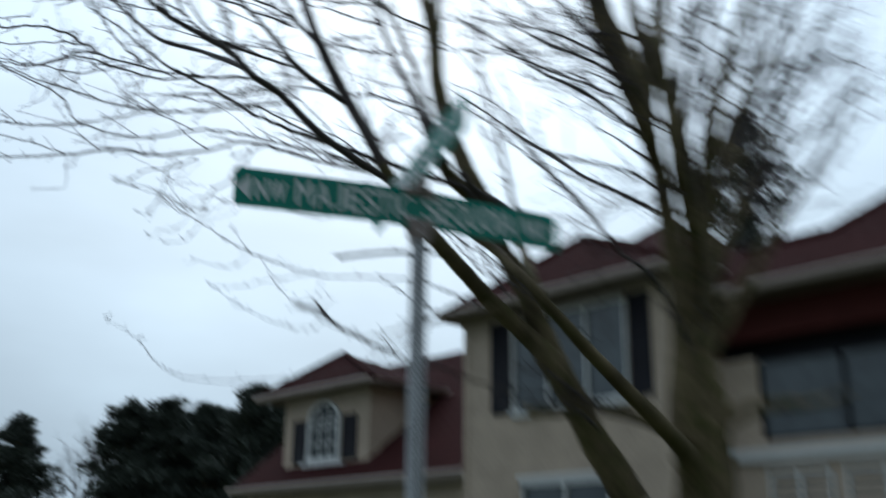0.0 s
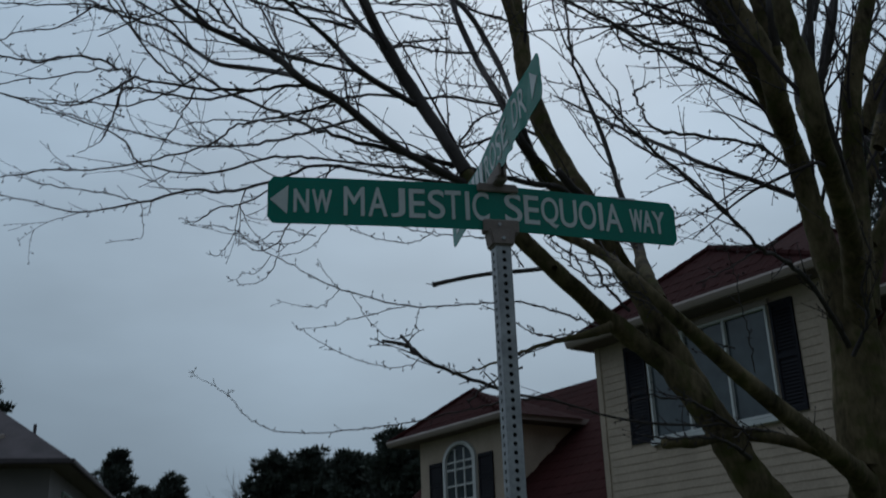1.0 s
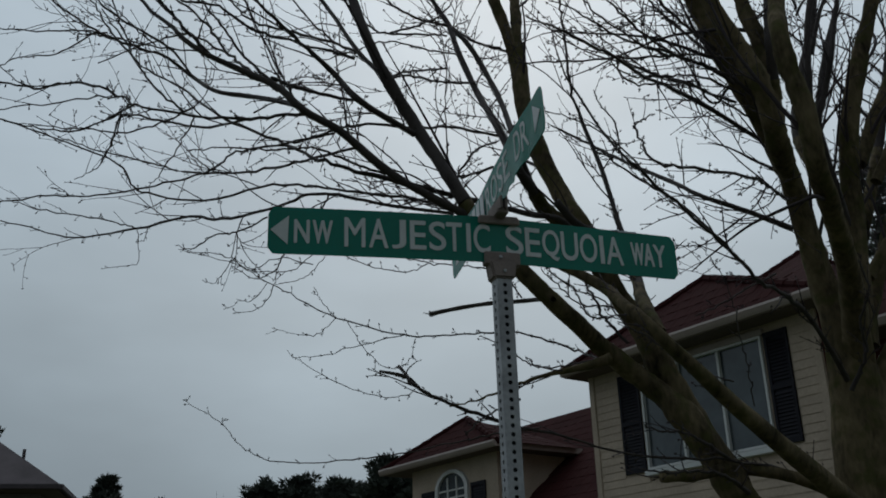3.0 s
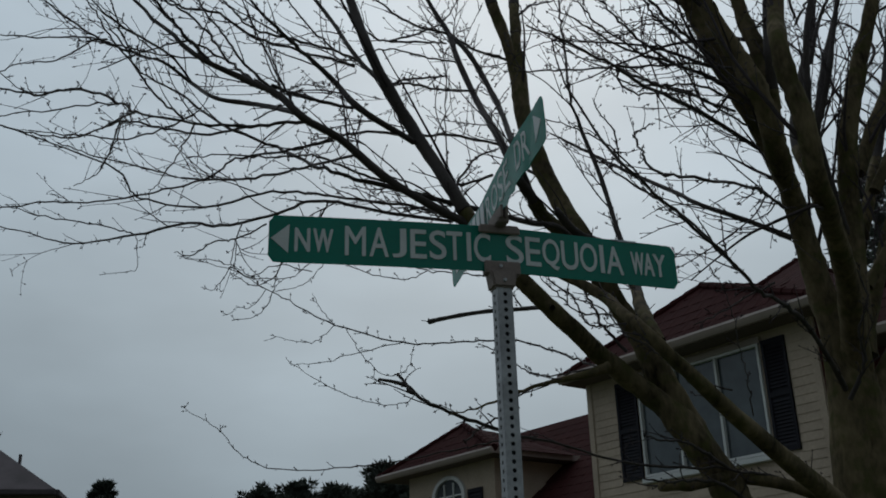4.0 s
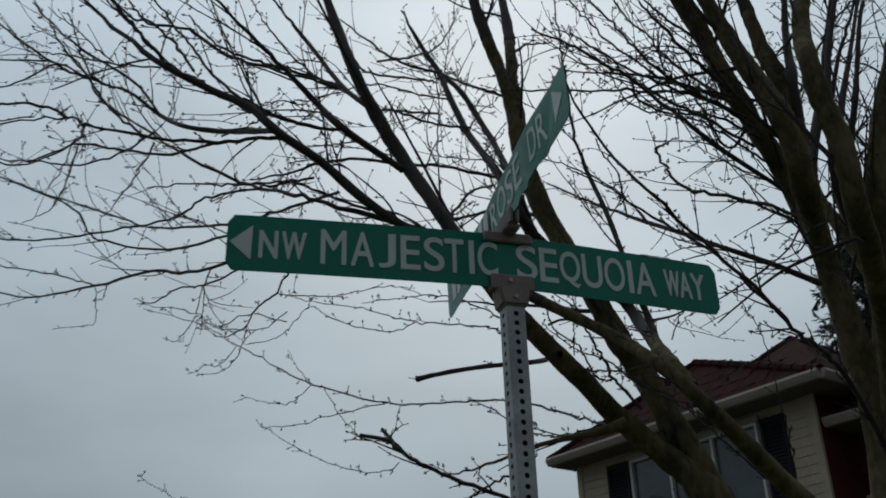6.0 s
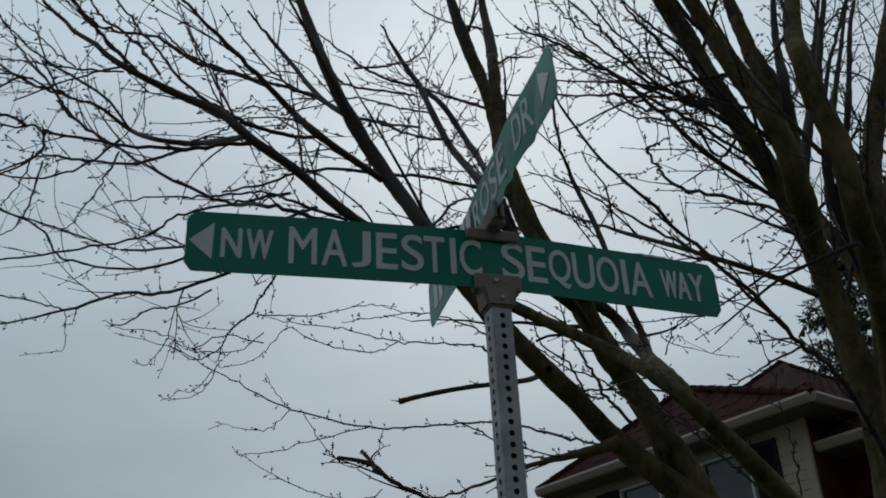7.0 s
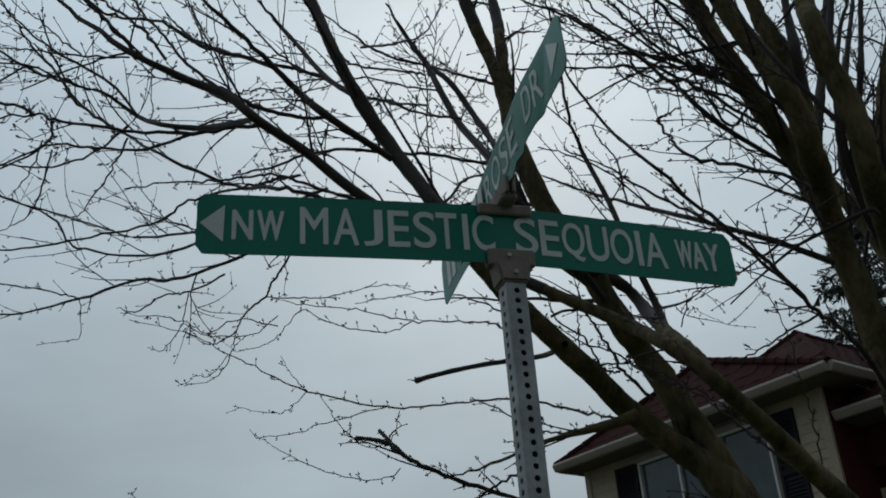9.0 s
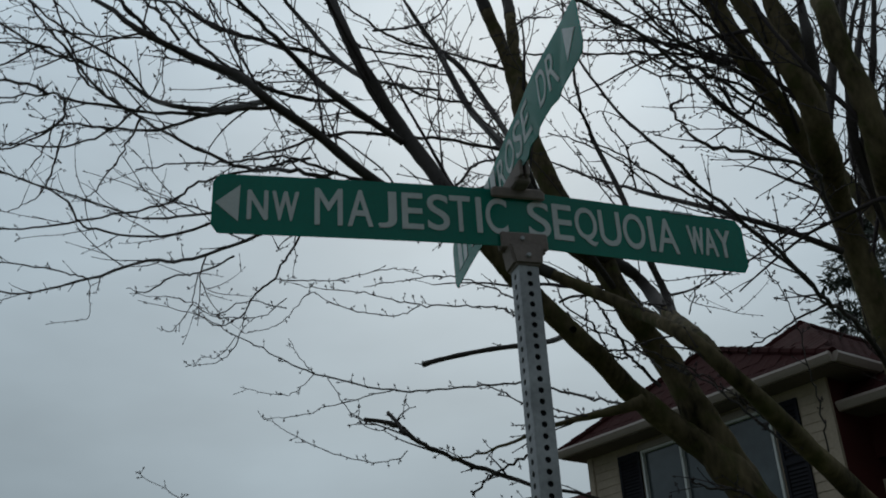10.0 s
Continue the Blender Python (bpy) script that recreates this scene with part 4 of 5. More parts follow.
branch((0.765, 0.6, 3.78, 0.006), (0.783, 0.6, 3.7, 0.0055), (0.884, 0.6, 3.67, 0.005), (1.19, 0.7, 3.78, 0.004))
branch((1.63, 2.4, 4.26, 0.007), (1.56, 2.3, 4.44, 0.006), (1.42, 2.2, 4.53, 0.005), (1.39, 2.2, 4.63, 0.003))
branch((1.67, 2.2, 4.09, 0.007), (1.47, 2.2, 4.3, 0.006), (1.22, 2.2, 4.41, 0.005), (1.06, 2.2, 4.45, 0.004))
branch((0.581, 2.4, 4.91, 0.007), (0.362, 2.4, 4.92, 0.0065), (0.147, 2.4, 4.95, 0.006), (-0.0648, 2.4, 4.86, 0.005), (-0.27, 2.4, 4.76, 0.004))
branch((-0.115, 1.25, 3.47, 0.007), (-0.289, 1.3, 3.55, 0.0065), (-0.435, 1.4, 3.65, 0.006), (-0.583, 1.5, 3.67, 0.0055), (-0.761, 1.7, 3.77, 0.005), (-1.01, 1.9, 3.84, 0.0035))
low_branch((0.57, 1.45, 2.98, 0.008), (0.631, 1.8, 3.19, 0.0075), (0.658, 2.1, 3.36, 0.007), (0.525, 2.3, 3.45, 0.0068), (0.378, 2.5, 3.53, 0.0065), (0.255, 2.6, 3.6, 0.0055), (0.128, 2.7, 3.67, 0.005), (-0.0929, 2.8, 3.73, 0.0042), (-0.275, 2.9, 3.81, 0.003))
low_branch((0.378, 2.5, 3.53, 0.0055), (0.272, 2.55, 3.49, 0.005), (0.11, 2.6, 3.52, 0.0048), (-0.0469, 2.7, 3.61, 0.0045), (-0.151, 2.8, 3.7, 0.0045), (-0.262, 2.8, 3.55, 0.004), (-0.373, 2.8, 3.48, 0.0035), (-0.483, 2.8, 3.46, 0.0025))
low_branch((-0.245, 2.2, 3.79, 0.0095), (-0.264, 2.4, 3.78, 0.0105), (-0.327, 2.5, 3.7, 0.0095), (-0.352, 2.5, 3.63, 0.009), (-0.449, 2.6, 3.57, 0.0075), (-0.485, 2.6, 3.48, 0.0068), (-0.572, 2.65, 3.44, 0.0055), (-0.625, 2.7, 3.46, 0.0045), (-0.741, 2.7, 3.52, 0.003))
low_branch((-0.485, 2.6, 3.48, 0.005), (-0.505, 2.6, 3.36, 0.0045), (-0.574, 2.65, 3.26, 0.004), (-0.694, 2.7, 3.24, 0.0025))
low_branch((-0.352, 2.5, 3.63, 0.006), (-0.188, 2.5, 3.63, 0.0055), (-0.0207, 2.5, 3.65, 0.005), (0.208, 2.5, 3.72, 0.0045), (0.384, 2.5, 3.71, 0.0035))
low_branch((0.553, 1.5, 3.13, 0.0075), (0.588, 1.8, 3.29, 0.007), (0.525, 2, 3.44, 0.0062), (0.421, 2.2, 3.56, 0.0055), (0.243, 2.4, 3.61, 0.0048), (0.0924, 2.5, 3.62, 0.0035))
branch((-0.544, 2.7, 3.84, 0.0065), (-0.718, 2.7, 3.73, 0.0058), (-0.83, 2.7, 3.71, 0.005), (-0.966, 2.7, 3.61, 0.004), (-1.05, 2.7, 3.63, 0.0025))
low_branch((-0.718, 2.7, 3.73, 0.005), (-0.741, 2.7, 3.56, 0.0045), (-0.821, 2.7, 3.42, 0.0035), (-0.897, 2.7, 3.42, 0.0022))
low_branch((-0.281, 2.6, 3.52, 0.006), (-0.476, 2.6, 3.55, 0.0055), (-0.613, 2.65, 3.49, 0.005), (-0.692, 2.7, 3.55, 0.0045), (-0.79, 2.7, 3.58, 0.004), (-1.04, 2.75, 3.62, 0.0025))
low_branch((-0.272, 2.7, 3.62, 0.005), (-0.4, 2.7, 3.51, 0.0045), (-0.626, 2.7, 3.5, 0.004), (-0.741, 2.7, 3.56, 0.003))
branch((1.85, 1.4, 4.26, 0.01014), (1.59, 1.3, 4.29, 0.00897), (1.28, 1.2, 4.27, 0.0078), (0.986, 1.1, 4.28, 0.00663), (0.84, 1.1, 4.37, 0.00507), (0.689, 1.1, 4.43, 0.00312))
branch((1.79, 1.35, 4.27, 0.00936), (1.36, 1.2, 4.28, 0.00819), (1.12, 1.1, 4.34, 0.00702), (0.96, 1, 4.39, 0.00585), (0.849, 1, 4.51, 0.00468), (0.751, 1, 4.61, 0.00312))
branch((1.96, 1.45, 4.21, 0.00858), (1.6, 1.3, 4.21, 0.00741), (1.33, 1.2, 4.12, 0.00585), (1.06, 1.1, 4.04, 0.00468), (0.969, 1.1, 4.15, 0.00351), (0.939, 1.1, 4.31, 0.00234))
branch((2.02, 1.5, 4.08, 0.0078), (1.79, 1.4, 4.12, 0.00663), (1.51, 1.3, 4.16, 0.00546), (1.31, 1.3, 4.19, 0.00429), (1.16, 1.3, 4.32, 0.00312))
branch((-1.53, 1.9, 3.91, 0.0045), (-1.33, 1.8, 3.85, 0.005), (-1.14, 1.7, 3.87, 0.0055), (-0.982, 1.3, 3.75, 0.006))
branch((-1.95, 2, 3.98, 0.0035), (-1.73, 2, 3.94, 0.0045), (-1.54, 2, 3.95, 0.005), (-1.33, 1.8, 3.97, 0.0055), (-1.23, 1.2, 3.68, 0.006))
branch((-2.06, 2.2, 4.62, 0.004), (-1.89, 2.2, 4.63, 0.0048), (-1.57, 2.2, 4.66, 0.0055), (-1.33, 2.2, 4.59, 0.006))
branch((-2.05, 2.3, 4.44, 0.0035), (-1.92, 2.3, 4.52, 0.0042), (-1.75, 2.3, 4.56, 0.005), (-1.59, 2.3, 4.7, 0.0055), (-1.5, 2.3, 4.73, 0.006))
branch((-2.08, 2.4, 4.53, 0.0032), (-1.89, 2.4, 4.4, 0.004), (-1.63, 2.4, 4.46, 0.005))
branch((-1.61, 2.5, 3.9, 0.0025), (-1.5, 2.5, 3.98, 0.0035), (-1.45, 2.5, 4.09, 0.0045), (-1.37, 2.2, 4.19, 0.005))
branch((1.58, 1.5, 2.24, 0.01), (1.41, 1.4, 2.3, 0.009), (1.27, 1.35, 2.34, 0.0075), (1.15, 1.3, 2.33, 0.006), (1.04, 1.25, 2.34, 0.004))
branch((2.23, 1.4, 2.57, 0.012), (2.27, 1.3, 2.72, 0.01), (2.2, 1.2, 2.86, 0.008), (2.2, 1.1, 2.99, 0.006), (2.18, 1.1, 3.14, 0.004))
branch((1.65, 1.5, 2.09, 0.012), (1.46, 1.35, 2.14, 0.01), (1.29, 1.3, 2.16, 0.008), (1.1, 1.2, 2.13, 0.006), (0.951, 1.15, 2.14, 0.004))
low_branch((1.35, 0.95, 2.33, 0.0091), (1.22, 0.95, 2.42, 0.0077), (1.1, 1, 2.57, 0.0066), (1.04, 1.1, 2.69, 0.0056), (0.978, 1.2, 2.79, 0.0045), (0.921, 1.3, 2.88, 0.0028))
low_branch((1.37, 0.9, 2.36, 0.0054), (1.33, 0.84, 2.48, 0.0049), (1.28, 0.78, 2.62, 0.004), (1.25, 0.75, 2.75, 0.0036), (1.21, 0.73, 2.86, 0.0032), (1.14, 0.72, 2.96, 0.0027), (1.09, 0.72, 3.01, 0.0018))
branch((-0.652, 1, 3.74, 0.008), (-0.793, 1.1, 3.94, 0.007), (-0.881, 1.2, 4.13, 0.0062), (-1, 1.3, 4.35, 0.0055), (-1.09, 1.3, 4.46, 0.0045), (-1.17, 1.3, 4.57, 0.003))
branch((-0.85, 1.05, 3.89, 0.0075), (-0.95, 1.15, 4.1, 0.0065), (-1.07, 1.25, 4.26, 0.006), (-1.16, 1.3, 4.41, 0.005), (-1.23, 1.3, 4.53, 0.003))
branch((-0.226, 1.45, 4.19, 0.0095), (-0.414, 1.45, 4.23, 0.0085), (-0.669, 1.5, 4.31, 0.008), (-0.785, 1.5, 4.36, 0.0078), (-0.92, 1.55, 4.48, 0.0075), (-1.08, 1.6, 4.52, 0.007), (-1.18, 1.6, 4.56, 0.006), (-1.29, 1.6, 4.7, 0.005), (-1.37, 1.6, 4.82, 0.003))
branch((-1.02, 1.2, 3.67, 0.007), (-1.16, 1.3, 3.84, 0.006), (-1.25, 1.35, 3.99, 0.0055), (-1.37, 1.4, 4.16, 0.005), (-1.46, 1.4, 4.3, 0.0045), (-1.54, 1.4, 4.41, 0.003))
branch((-0.981, 1.1, 3.92, 0.005), (-1.16, 1.2, 3.98, 0.0045), (-1.27, 1.3, 4.06, 0.004), (-1.44, 1.4, 4.14, 0.0035), (-1.52, 1.4, 4.13, 0.0025))
branch((-1.16, 1.2, 3.99, 0.004), (-1.28, 1.3, 4.15, 0.0035), (-1.37, 1.3, 4.23, 0.003), (-1.45, 1.3, 4.29, 0.0025))
branch((-0.614, 1.05, 3.77, 0.004), (-0.66, 1.15, 4.03, 0.003), (-0.697, 1.2, 4.27, 0.0022))
branch((-0.588, 1.1, 3.79, 0.004), (-0.55, 1.15, 3.86, 0.0035), (-0.405, 1.2, 3.91, 0.0032), (-0.247, 1.3, 4.06, 0.0028))
branch((-0.974, 1.3, 3.7, 0.005), (-1.03, 1.4, 3.61, 0.004), (-1.11, 1.45, 3.48, 0.003), (-1.15, 1.45, 3.42, 0.002))
branch((-1.3, 1.5, 3.79, 0.004), (-1.33, 1.5, 3.65, 0.0032), (-1.36, 1.5, 3.57, 0.0025))
branch((-0.723, 1.1, 3.64, 0.0045), (-0.592, 1.2, 3.79, 0.0035), (-0.53, 1.25, 3.9, 0.0025))
branch((0.231, 1.4, 3.47, 0.005), (0.217, 1.4, 3.66, 0.0045), (0.217, 1.4, 3.91, 0.004), (0.227, 1.4, 4.17, 0.0035), (0.208, 1.4, 4.37, 0.003), (0.187, 1.4, 4.5, 0.002))
branch((1.87, 1.42, 4.32, 0.012), (1.83, 1.6, 4.59, 0.011), (1.82, 1.85, 4.91, 0.01), (1.72, 1.92, 5.1, 0.009), (1.67, 1.95, 5.24, 0.008), (1.56, 1.95, 5.32, 0.007), (1.48, 1.95, 5.47, 0.006), (1.34, 1.9, 5.61, 0.005))
branch((1.71, 1.4, 4.54, 0.011), (1.68, 1.5, 4.85, 0.0095), (1.56, 1.5, 4.94, 0.008), (1.46, 1.5, 5.02, 0.0065), (1.34, 1.5, 5.15, 0.005))
branch((1.72, 1.35, 4.3, 0.0085), (1.31, 1.1, 4.2, 0.0077), (1.09, 0.95, 4.11, 0.0068), (0.95, 0.9, 4.15, 0.006), (0.82, 0.88, 4.22, 0.0052), (0.73, 0.88, 4.33, 0.0043), (0.63, 0.88, 4.45, 0.0035))
branch((1.69, 1.42, 4.68, 0.006), (1.51, 1.35, 4.61, 0.0053), (1.33, 1.3, 4.56, 0.0046), (1.15, 1.25, 4.44, 0.0039), (0.95, 1.2, 4.34, 0.0032), (0.81, 1.2, 4.33, 0.0025))
branch((2.46, 1.5, 3.4, 0.03), (2.34, 1.43, 3.7, 0.028), (2.23, 1.35, 3.98, 0.026), (2.24, 1.3, 4.25, 0.022), (2.27, 1.3, 4.46, 0.019), (2.31, 1.3, 4.65, 0.018), (2.38, 1.3, 4.88, 0.016), (2.48, 1.3, 5.17, 0.014), (2.58, 1.3, 5.48, 0.008))
branch((2.37, 1.4, 4.51, 0.014), (2.48, 1.4, 4.8, 0.012), (2.6, 1.4, 5.04, 0.0105), (2.73, 1.4, 5.3, 0.009), (2.86, 1.4, 5.58, 0.005))
branch((2.48, 1.5, 3.45, 0.026), (2.35, 1.4, 3.74, 0.024), (2.25, 1.3, 3.99, 0.022), (2.29, 1.25, 4.16, 0.018), (2.32, 1.2, 4.33, 0.016), (2.4, 1.2, 4.59, 0.014), (2.48, 1.2, 4.86, 0.012), (2.58, 1.2, 5.11, 0.01), (2.69, 1.2, 5.37, 0.006))
branch((1.87, 1.09, 3.98, 0.031), (1.84, 1.04, 4.12, 0.03), (1.82, 1, 4.24, 0.028), (1.87, 1.05, 4.426, 0.022), (1.93, 1.1, 4.646, 0.0174), (1.97, 1.1, 4.865, 0.0151), (2.03, 1.1, 5.156, 0.00988))
branch((2.32, 1.4, 4.76, 0.01), (2.38, 1.4, 4.86, 0.009), (2.48, 1.4, 5.02, 0.008), (2.63, 1.4, 5.18, 0.007), (2.76, 1.4, 5.31, 0.005))
branch((2.25, 1.3, 4.73, 0.009), (2.23, 1.3, 4.9, 0.008), (2.29, 1.3, 5.06, 0.007), (2.38, 1.3, 5.32, 0.004))
low_branch((1.17, 1.62, 2.83, 0.0153), (1.11, 1.64, 2.91, 0.014), (1.06, 1.66, 2.99, 0.0128), (1.05, 1.69, 3.07, 0.0115), (1, 1.71, 3.19, 0.0103), (0.97, 1.73, 3.27, 0.00892), (0.964, 1.75, 3.34, 0.00755))
stub((0.994, 1.74, 3.29, 0.00626), (0.932, 1.76, 3.29, 0.00626), (0.886, 1.78, 3.29, 0.00627), (0.835, 1.8, 3.27, 0.00626))
low_branch((1.08, 1.7, 2.98, 0.00967), (1.01, 1.72, 3.01, 0.00849), (0.963, 1.75, 3.15, 0.00741), (0.858, 1.77, 3.23, 0.00622), (0.829, 1.8, 3.36, 0.00506))
low_branch((0.909, 1.7, 3.09, 0.00605), (0.928, 1.73, 3.19, 0.00535), (0.954, 1.77, 3.32, 0.00462), (0.993, 1.8, 3.43, 0.00386))
low_branch((1.38, 1.65, 3.18, 0.00621), (1.43, 1.64, 3.29, 0.00566), (1.47, 1.62, 3.34, 0.00506), (1.56, 1.61, 3.37, 0.00445), (1.64, 1.6, 3.37, 0.00382))
low_branch((1.98, 1.5, 3.2, 0.01), (1.75, 1.43, 3.08, 0.00802), (1.54, 1.37, 2.96, 0.00617), (1.38, 1.3, 2.88, 0.00447))
low_branch((1.53, 1.3, 2.57, 0.00762), (1.37, 1.23, 2.58, 0.00663), (1.21, 1.15, 2.64, 0.00572), (1.07, 1.07, 2.67, 0.00482), (0.889, 1, 2.71, 0.00395))
low_branch((0.514, 1.4, 2.48, 0.00929), (0.467, 1.37, 2.46, 0.00847), (0.336, 1.33, 2.39, 0.00759), (0.224, 1.3, 2.3, 0.00674))

part("fine_growth", twigs.mesh("fine_growth", TWIG), TWIG, maple, "fine budding shoots", kind="stuff")


# ---- red-roofed house across the verge ----
HOUSE = Matrix.Translation((5.72, 14.05, 0)) @ Matrix.Rotation(math.atan2(-0.933, 0.359), 4, "Z")
house = tagged(new("house"), "two-storey beige lap-sided house with dark red tile roof", "house")
house.matrix_world = HOUSE


def tile_mesh(w, length, thick=0.009):
    """One roof tile: a slab with a raised roll along one side and a lifted lower edge."""
    bm = bmesh.new()
    prof = [(-w / 2, 0.004), (-w / 2 + 0.05, 0.012), (-w / 2 + 0.1, 0.005), (w / 2, 0.004)]
    lo = [bm.verts.new((x, -length / 2, z + 0.011)) for x, z in prof]
    hi = [bm.verts.new((x, length / 2, z + 0.004)) for x, z in prof]
    ft = [bm.verts.new((x, -length / 2, z + 0.011 - thick)) for x, z in prof]
    for i in range(3):
        bm.faces.new((lo[i], lo[i + 1], hi[i + 1], hi[i]))
        bm.faces.new((ft[i], ft[i + 1], lo[i + 1], lo[i]))
    bm.faces.new((lo[0], hi[0], ft[0]))
    bm.faces.new((lo[-1], ft[-1], hi[-1]))
    bmesh.ops.recalc_face_normals(bm, faces=bm.faces)
    return finish(bm, "roof_tile", SHINGLE)


TILE_W, TILE_L = 0.30, 0.34
TILE = tile_mesh(TILE_W, TILE_L + 0.08)


def tiles_on(corners, parent, single, avoid=None):
    """Courses of tiles on a flat roof face; the first two corners are its eave."""
    c = [Vector(p) for p in corners]
    ux = (c[1] - c[0]).normalized()
    nz = ux.cross(c[2] - c[0]).normalized()
    if nz.z < 0:
        nz, ux = -nz, ux
    vy = nz.cross(ux).normalized()
    if (c[2] - c[0]).dot(vy) < 0:
        vy = -vy
    flat = [((p - c[0]).dot(ux), (p - c[0]).dot(vy)) for p in c]

    def inside(x, y):
        hit = False
        for i in range(len(flat)):
            (ax, ay), (bx, by) = flat[i], flat[i - 1]
            if (ay > y) != (by > y) and x < (bx - ax) * (y - ay) / (by - ay) + ax:
                hit = not hit
        return hit
    rot = Matrix((ux, vy, nz)).transposed().to_4x4()
    if rot.determinant() < 0:
        rot = Matrix((-ux, vy, nz)).transposed().to_4x4()
    xs, ys = [p[0] for p in flat], [p[1] for p in flat]
    joined = bmesh.new()
    y, row = TILE_L / 2 - 0.05, 0
    while y < max(ys):
        x = min(xs) + (TILE_W / 2 if row % 2 else 0)
        while x < max(xs):
            if inside(x - 0.1, y + 0.05) and inside(x + 0.1, y + 0.05):
                place = c[0] + ux * x + vy * y + nz * random.uniform(0, 0.003)
                if not (avoid and avoid(place)):
                    m = Matrix.Translation(place) @ rot @ Matrix.Rotation(random.uniform(-0.012, 0.012), 4, "Z")
                    if single:
                        piece("roof_tile", TILE, parent, m)
                    else:
                        n0 = len(joined.verts)
                        joined.from_mesh(TILE)
                        joined.verts.ensure_lookup_table()
                        bmesh.ops.transform(joined, matrix=m, verts=joined.verts[n0:])
            x += TILE_W
        y += TILE_L
        row += 1
    if single:
        joined.free()
    else:
        part("roof_tiles", joined, SHINGLE, parent, kind="stuff")


def siding(parent, s0, s1, z0, z1, d, holes=(), course=0.135):
    """Lap siding: one bevelled plank a course, cut at the openings."""
    z = z0
    while z < z1 - 0.02:
        top = min(z + course, z1)
        spans = [(s0, s1)]
        for a, b, lo, hi in holes:
            if z < hi - 0.01 and top > lo + 0.01:
                cut = []
                for p, q in spans:
                    if a > p:
                        cut.append((p, min(a, q)))
                    if b < q:
                        cut.append((max(b, p), q))
                spans = [(p, q) for p, q in cut if q - p > 0.03]
        for p, q in spans:
            bm = prism([(d, z), (d - 0.015, z), (d - 0.015, z + 0.006), (d - 0.004, top + 0.006), (d, top + 0.006)], p, q)
            part("plank", bm, SIDING, parent)
        z = top


def shutter(parent, s0, s1, z0, z1, d):
    """Louvred shutter: two stiles, three rails, slanted slats."""
    fr = bmesh.new()
    for a, b in ((s0, s0 + 0.055), (s1 - 0.055, s1)):
        box(fr, a, b, d - 0.035, d, z0, z1, bevel=0.004)
    zm = (z0 + z1) / 2
    for a, b in ((z0 + 0.001, z0 + 0.08), (zm - 0.04, zm + 0.04), (z1 - 0.08, z1 - 0.001)):
        box(fr, s0 + 0.05, s1 - 0.05, d - 0.033, d - 0.002, a, b)
    box(fr, s0 + 0.05, s1 - 0.05, d - 0.004, d + 0.004, z0 + 0.002, z1 - 0.002)
    sh = part("shutter", fr, SHUTTER_AND_SHADE, parent, "black louvred shutter")
    z = z0 + 0.1
    while z < z1 - 0.1:
        if abs(z - zm) > 0.06:
            part("slat", prism([(d - 0.028, z - 0.018), (d - 0.022, z - 0.022), (d - 0.004, z + 0.018), (d - 0.010, z + 0.022)], s0 + 0.05, s1 - 0.05), SHUTTER_AND_SHADE, sh)
        z += 0.055
    return sh


def window(parent, s0, s1, z0, z1, d, mullions=(), rails=(), frame_w=0.042, label="white vinyl window", mat=None):
    """Casing, mullions and one pane for each light."""
    fr = bmesh.new()
    box(fr, s0, s0 + frame_w, d - 0.045, d + 0.06, z0, z1, bevel=0.004)
    box(fr, s1 - frame_w, s1, d - 0.045, d + 0.06, z0, z1, bevel=0.004)
    box(fr, s0 + frame_w, s1 - frame_w, d - 0.043, d + 0.06, z0, z0 + frame_w)
    box(fr, s0 + frame_w, s1 - frame_w, d - 0.043, d + 0.06, z1 - frame_w, z1)
    for m in mullions:
        box(fr, m - 0.022, m + 0.022, d - 0.04, d + 0.055, z0 + frame_w, z1 - frame_w)
    w = part("window", fr, mat or WHITE, parent, label)
    for r in rails:
        part("glazing_bar", boxed(s0 + frame_w, s1 - frame_w, d - 0.012, d + 0.02, r - 0.014, r + 0.014), WHITE, w)
    edges = [s0 + frame_w, *mullions, s1 - frame_w]
    for i in range(len(edges) - 1):
        a = edges[i] + (0.022 if i else 0)
        b = edges[i + 1] - (0.022 if i < len(edges) - 2 else 0)
        part("pane", boxed(a, b, d + 0.022, d + 0.03, z0 + frame_w, z1 - frame_w), GLASS, w, "dark reflecting glass")
    return w


def gutter(parent, s0, s1, d, z):
    """Ogee eaves gutter along x at the eave line."""
    return part("gutter", prism([(d, z), (d - 0.10, z + 0.01), (d - 0.115, z - 0.03), (d - 0.085, z - 0.09), (d - 0.06, z - 0.125), (d, z - 0.125)], s0, s1), TRIM, parent)


# front wing
WING_D = 0.45
wing = part("wall", boxed(0.2, 4.97, WING_D + 0.005, WING_D + 0.25, 0, 2.55), SIDING, house)
for a, b, lo, hi in ((0.2, 1.47, 2.55, 5.9), (4.07, 4.97, 2.55, 5.9), (1.47, 4.07, 2.75, 4.0), (1.47, 4.07, 5.7, 5.9)):
    part("wall", boxed(a, b, WING_D + 0.005, WING_D + 0.25, lo, hi), SIDING, house)
WIN = (1.47, 4.07, 4.0, 5.7)
LOW = (1.7, 3.65, 1.3, 2.72)
siding(wing, 0.2, 5.08, 0.3, 5.88, WING_D, holes=((0.9, 4.56, 3.98, 5.74), (1.47, 4.07, 3.86, 3.99), (LOW[0] - 0.1, LOW[1] + 0.1, LOW[2], LOW[3] + 0.12)))
window(house, *WIN, WING_D, mullions=(2.32, 3.2), rails=())
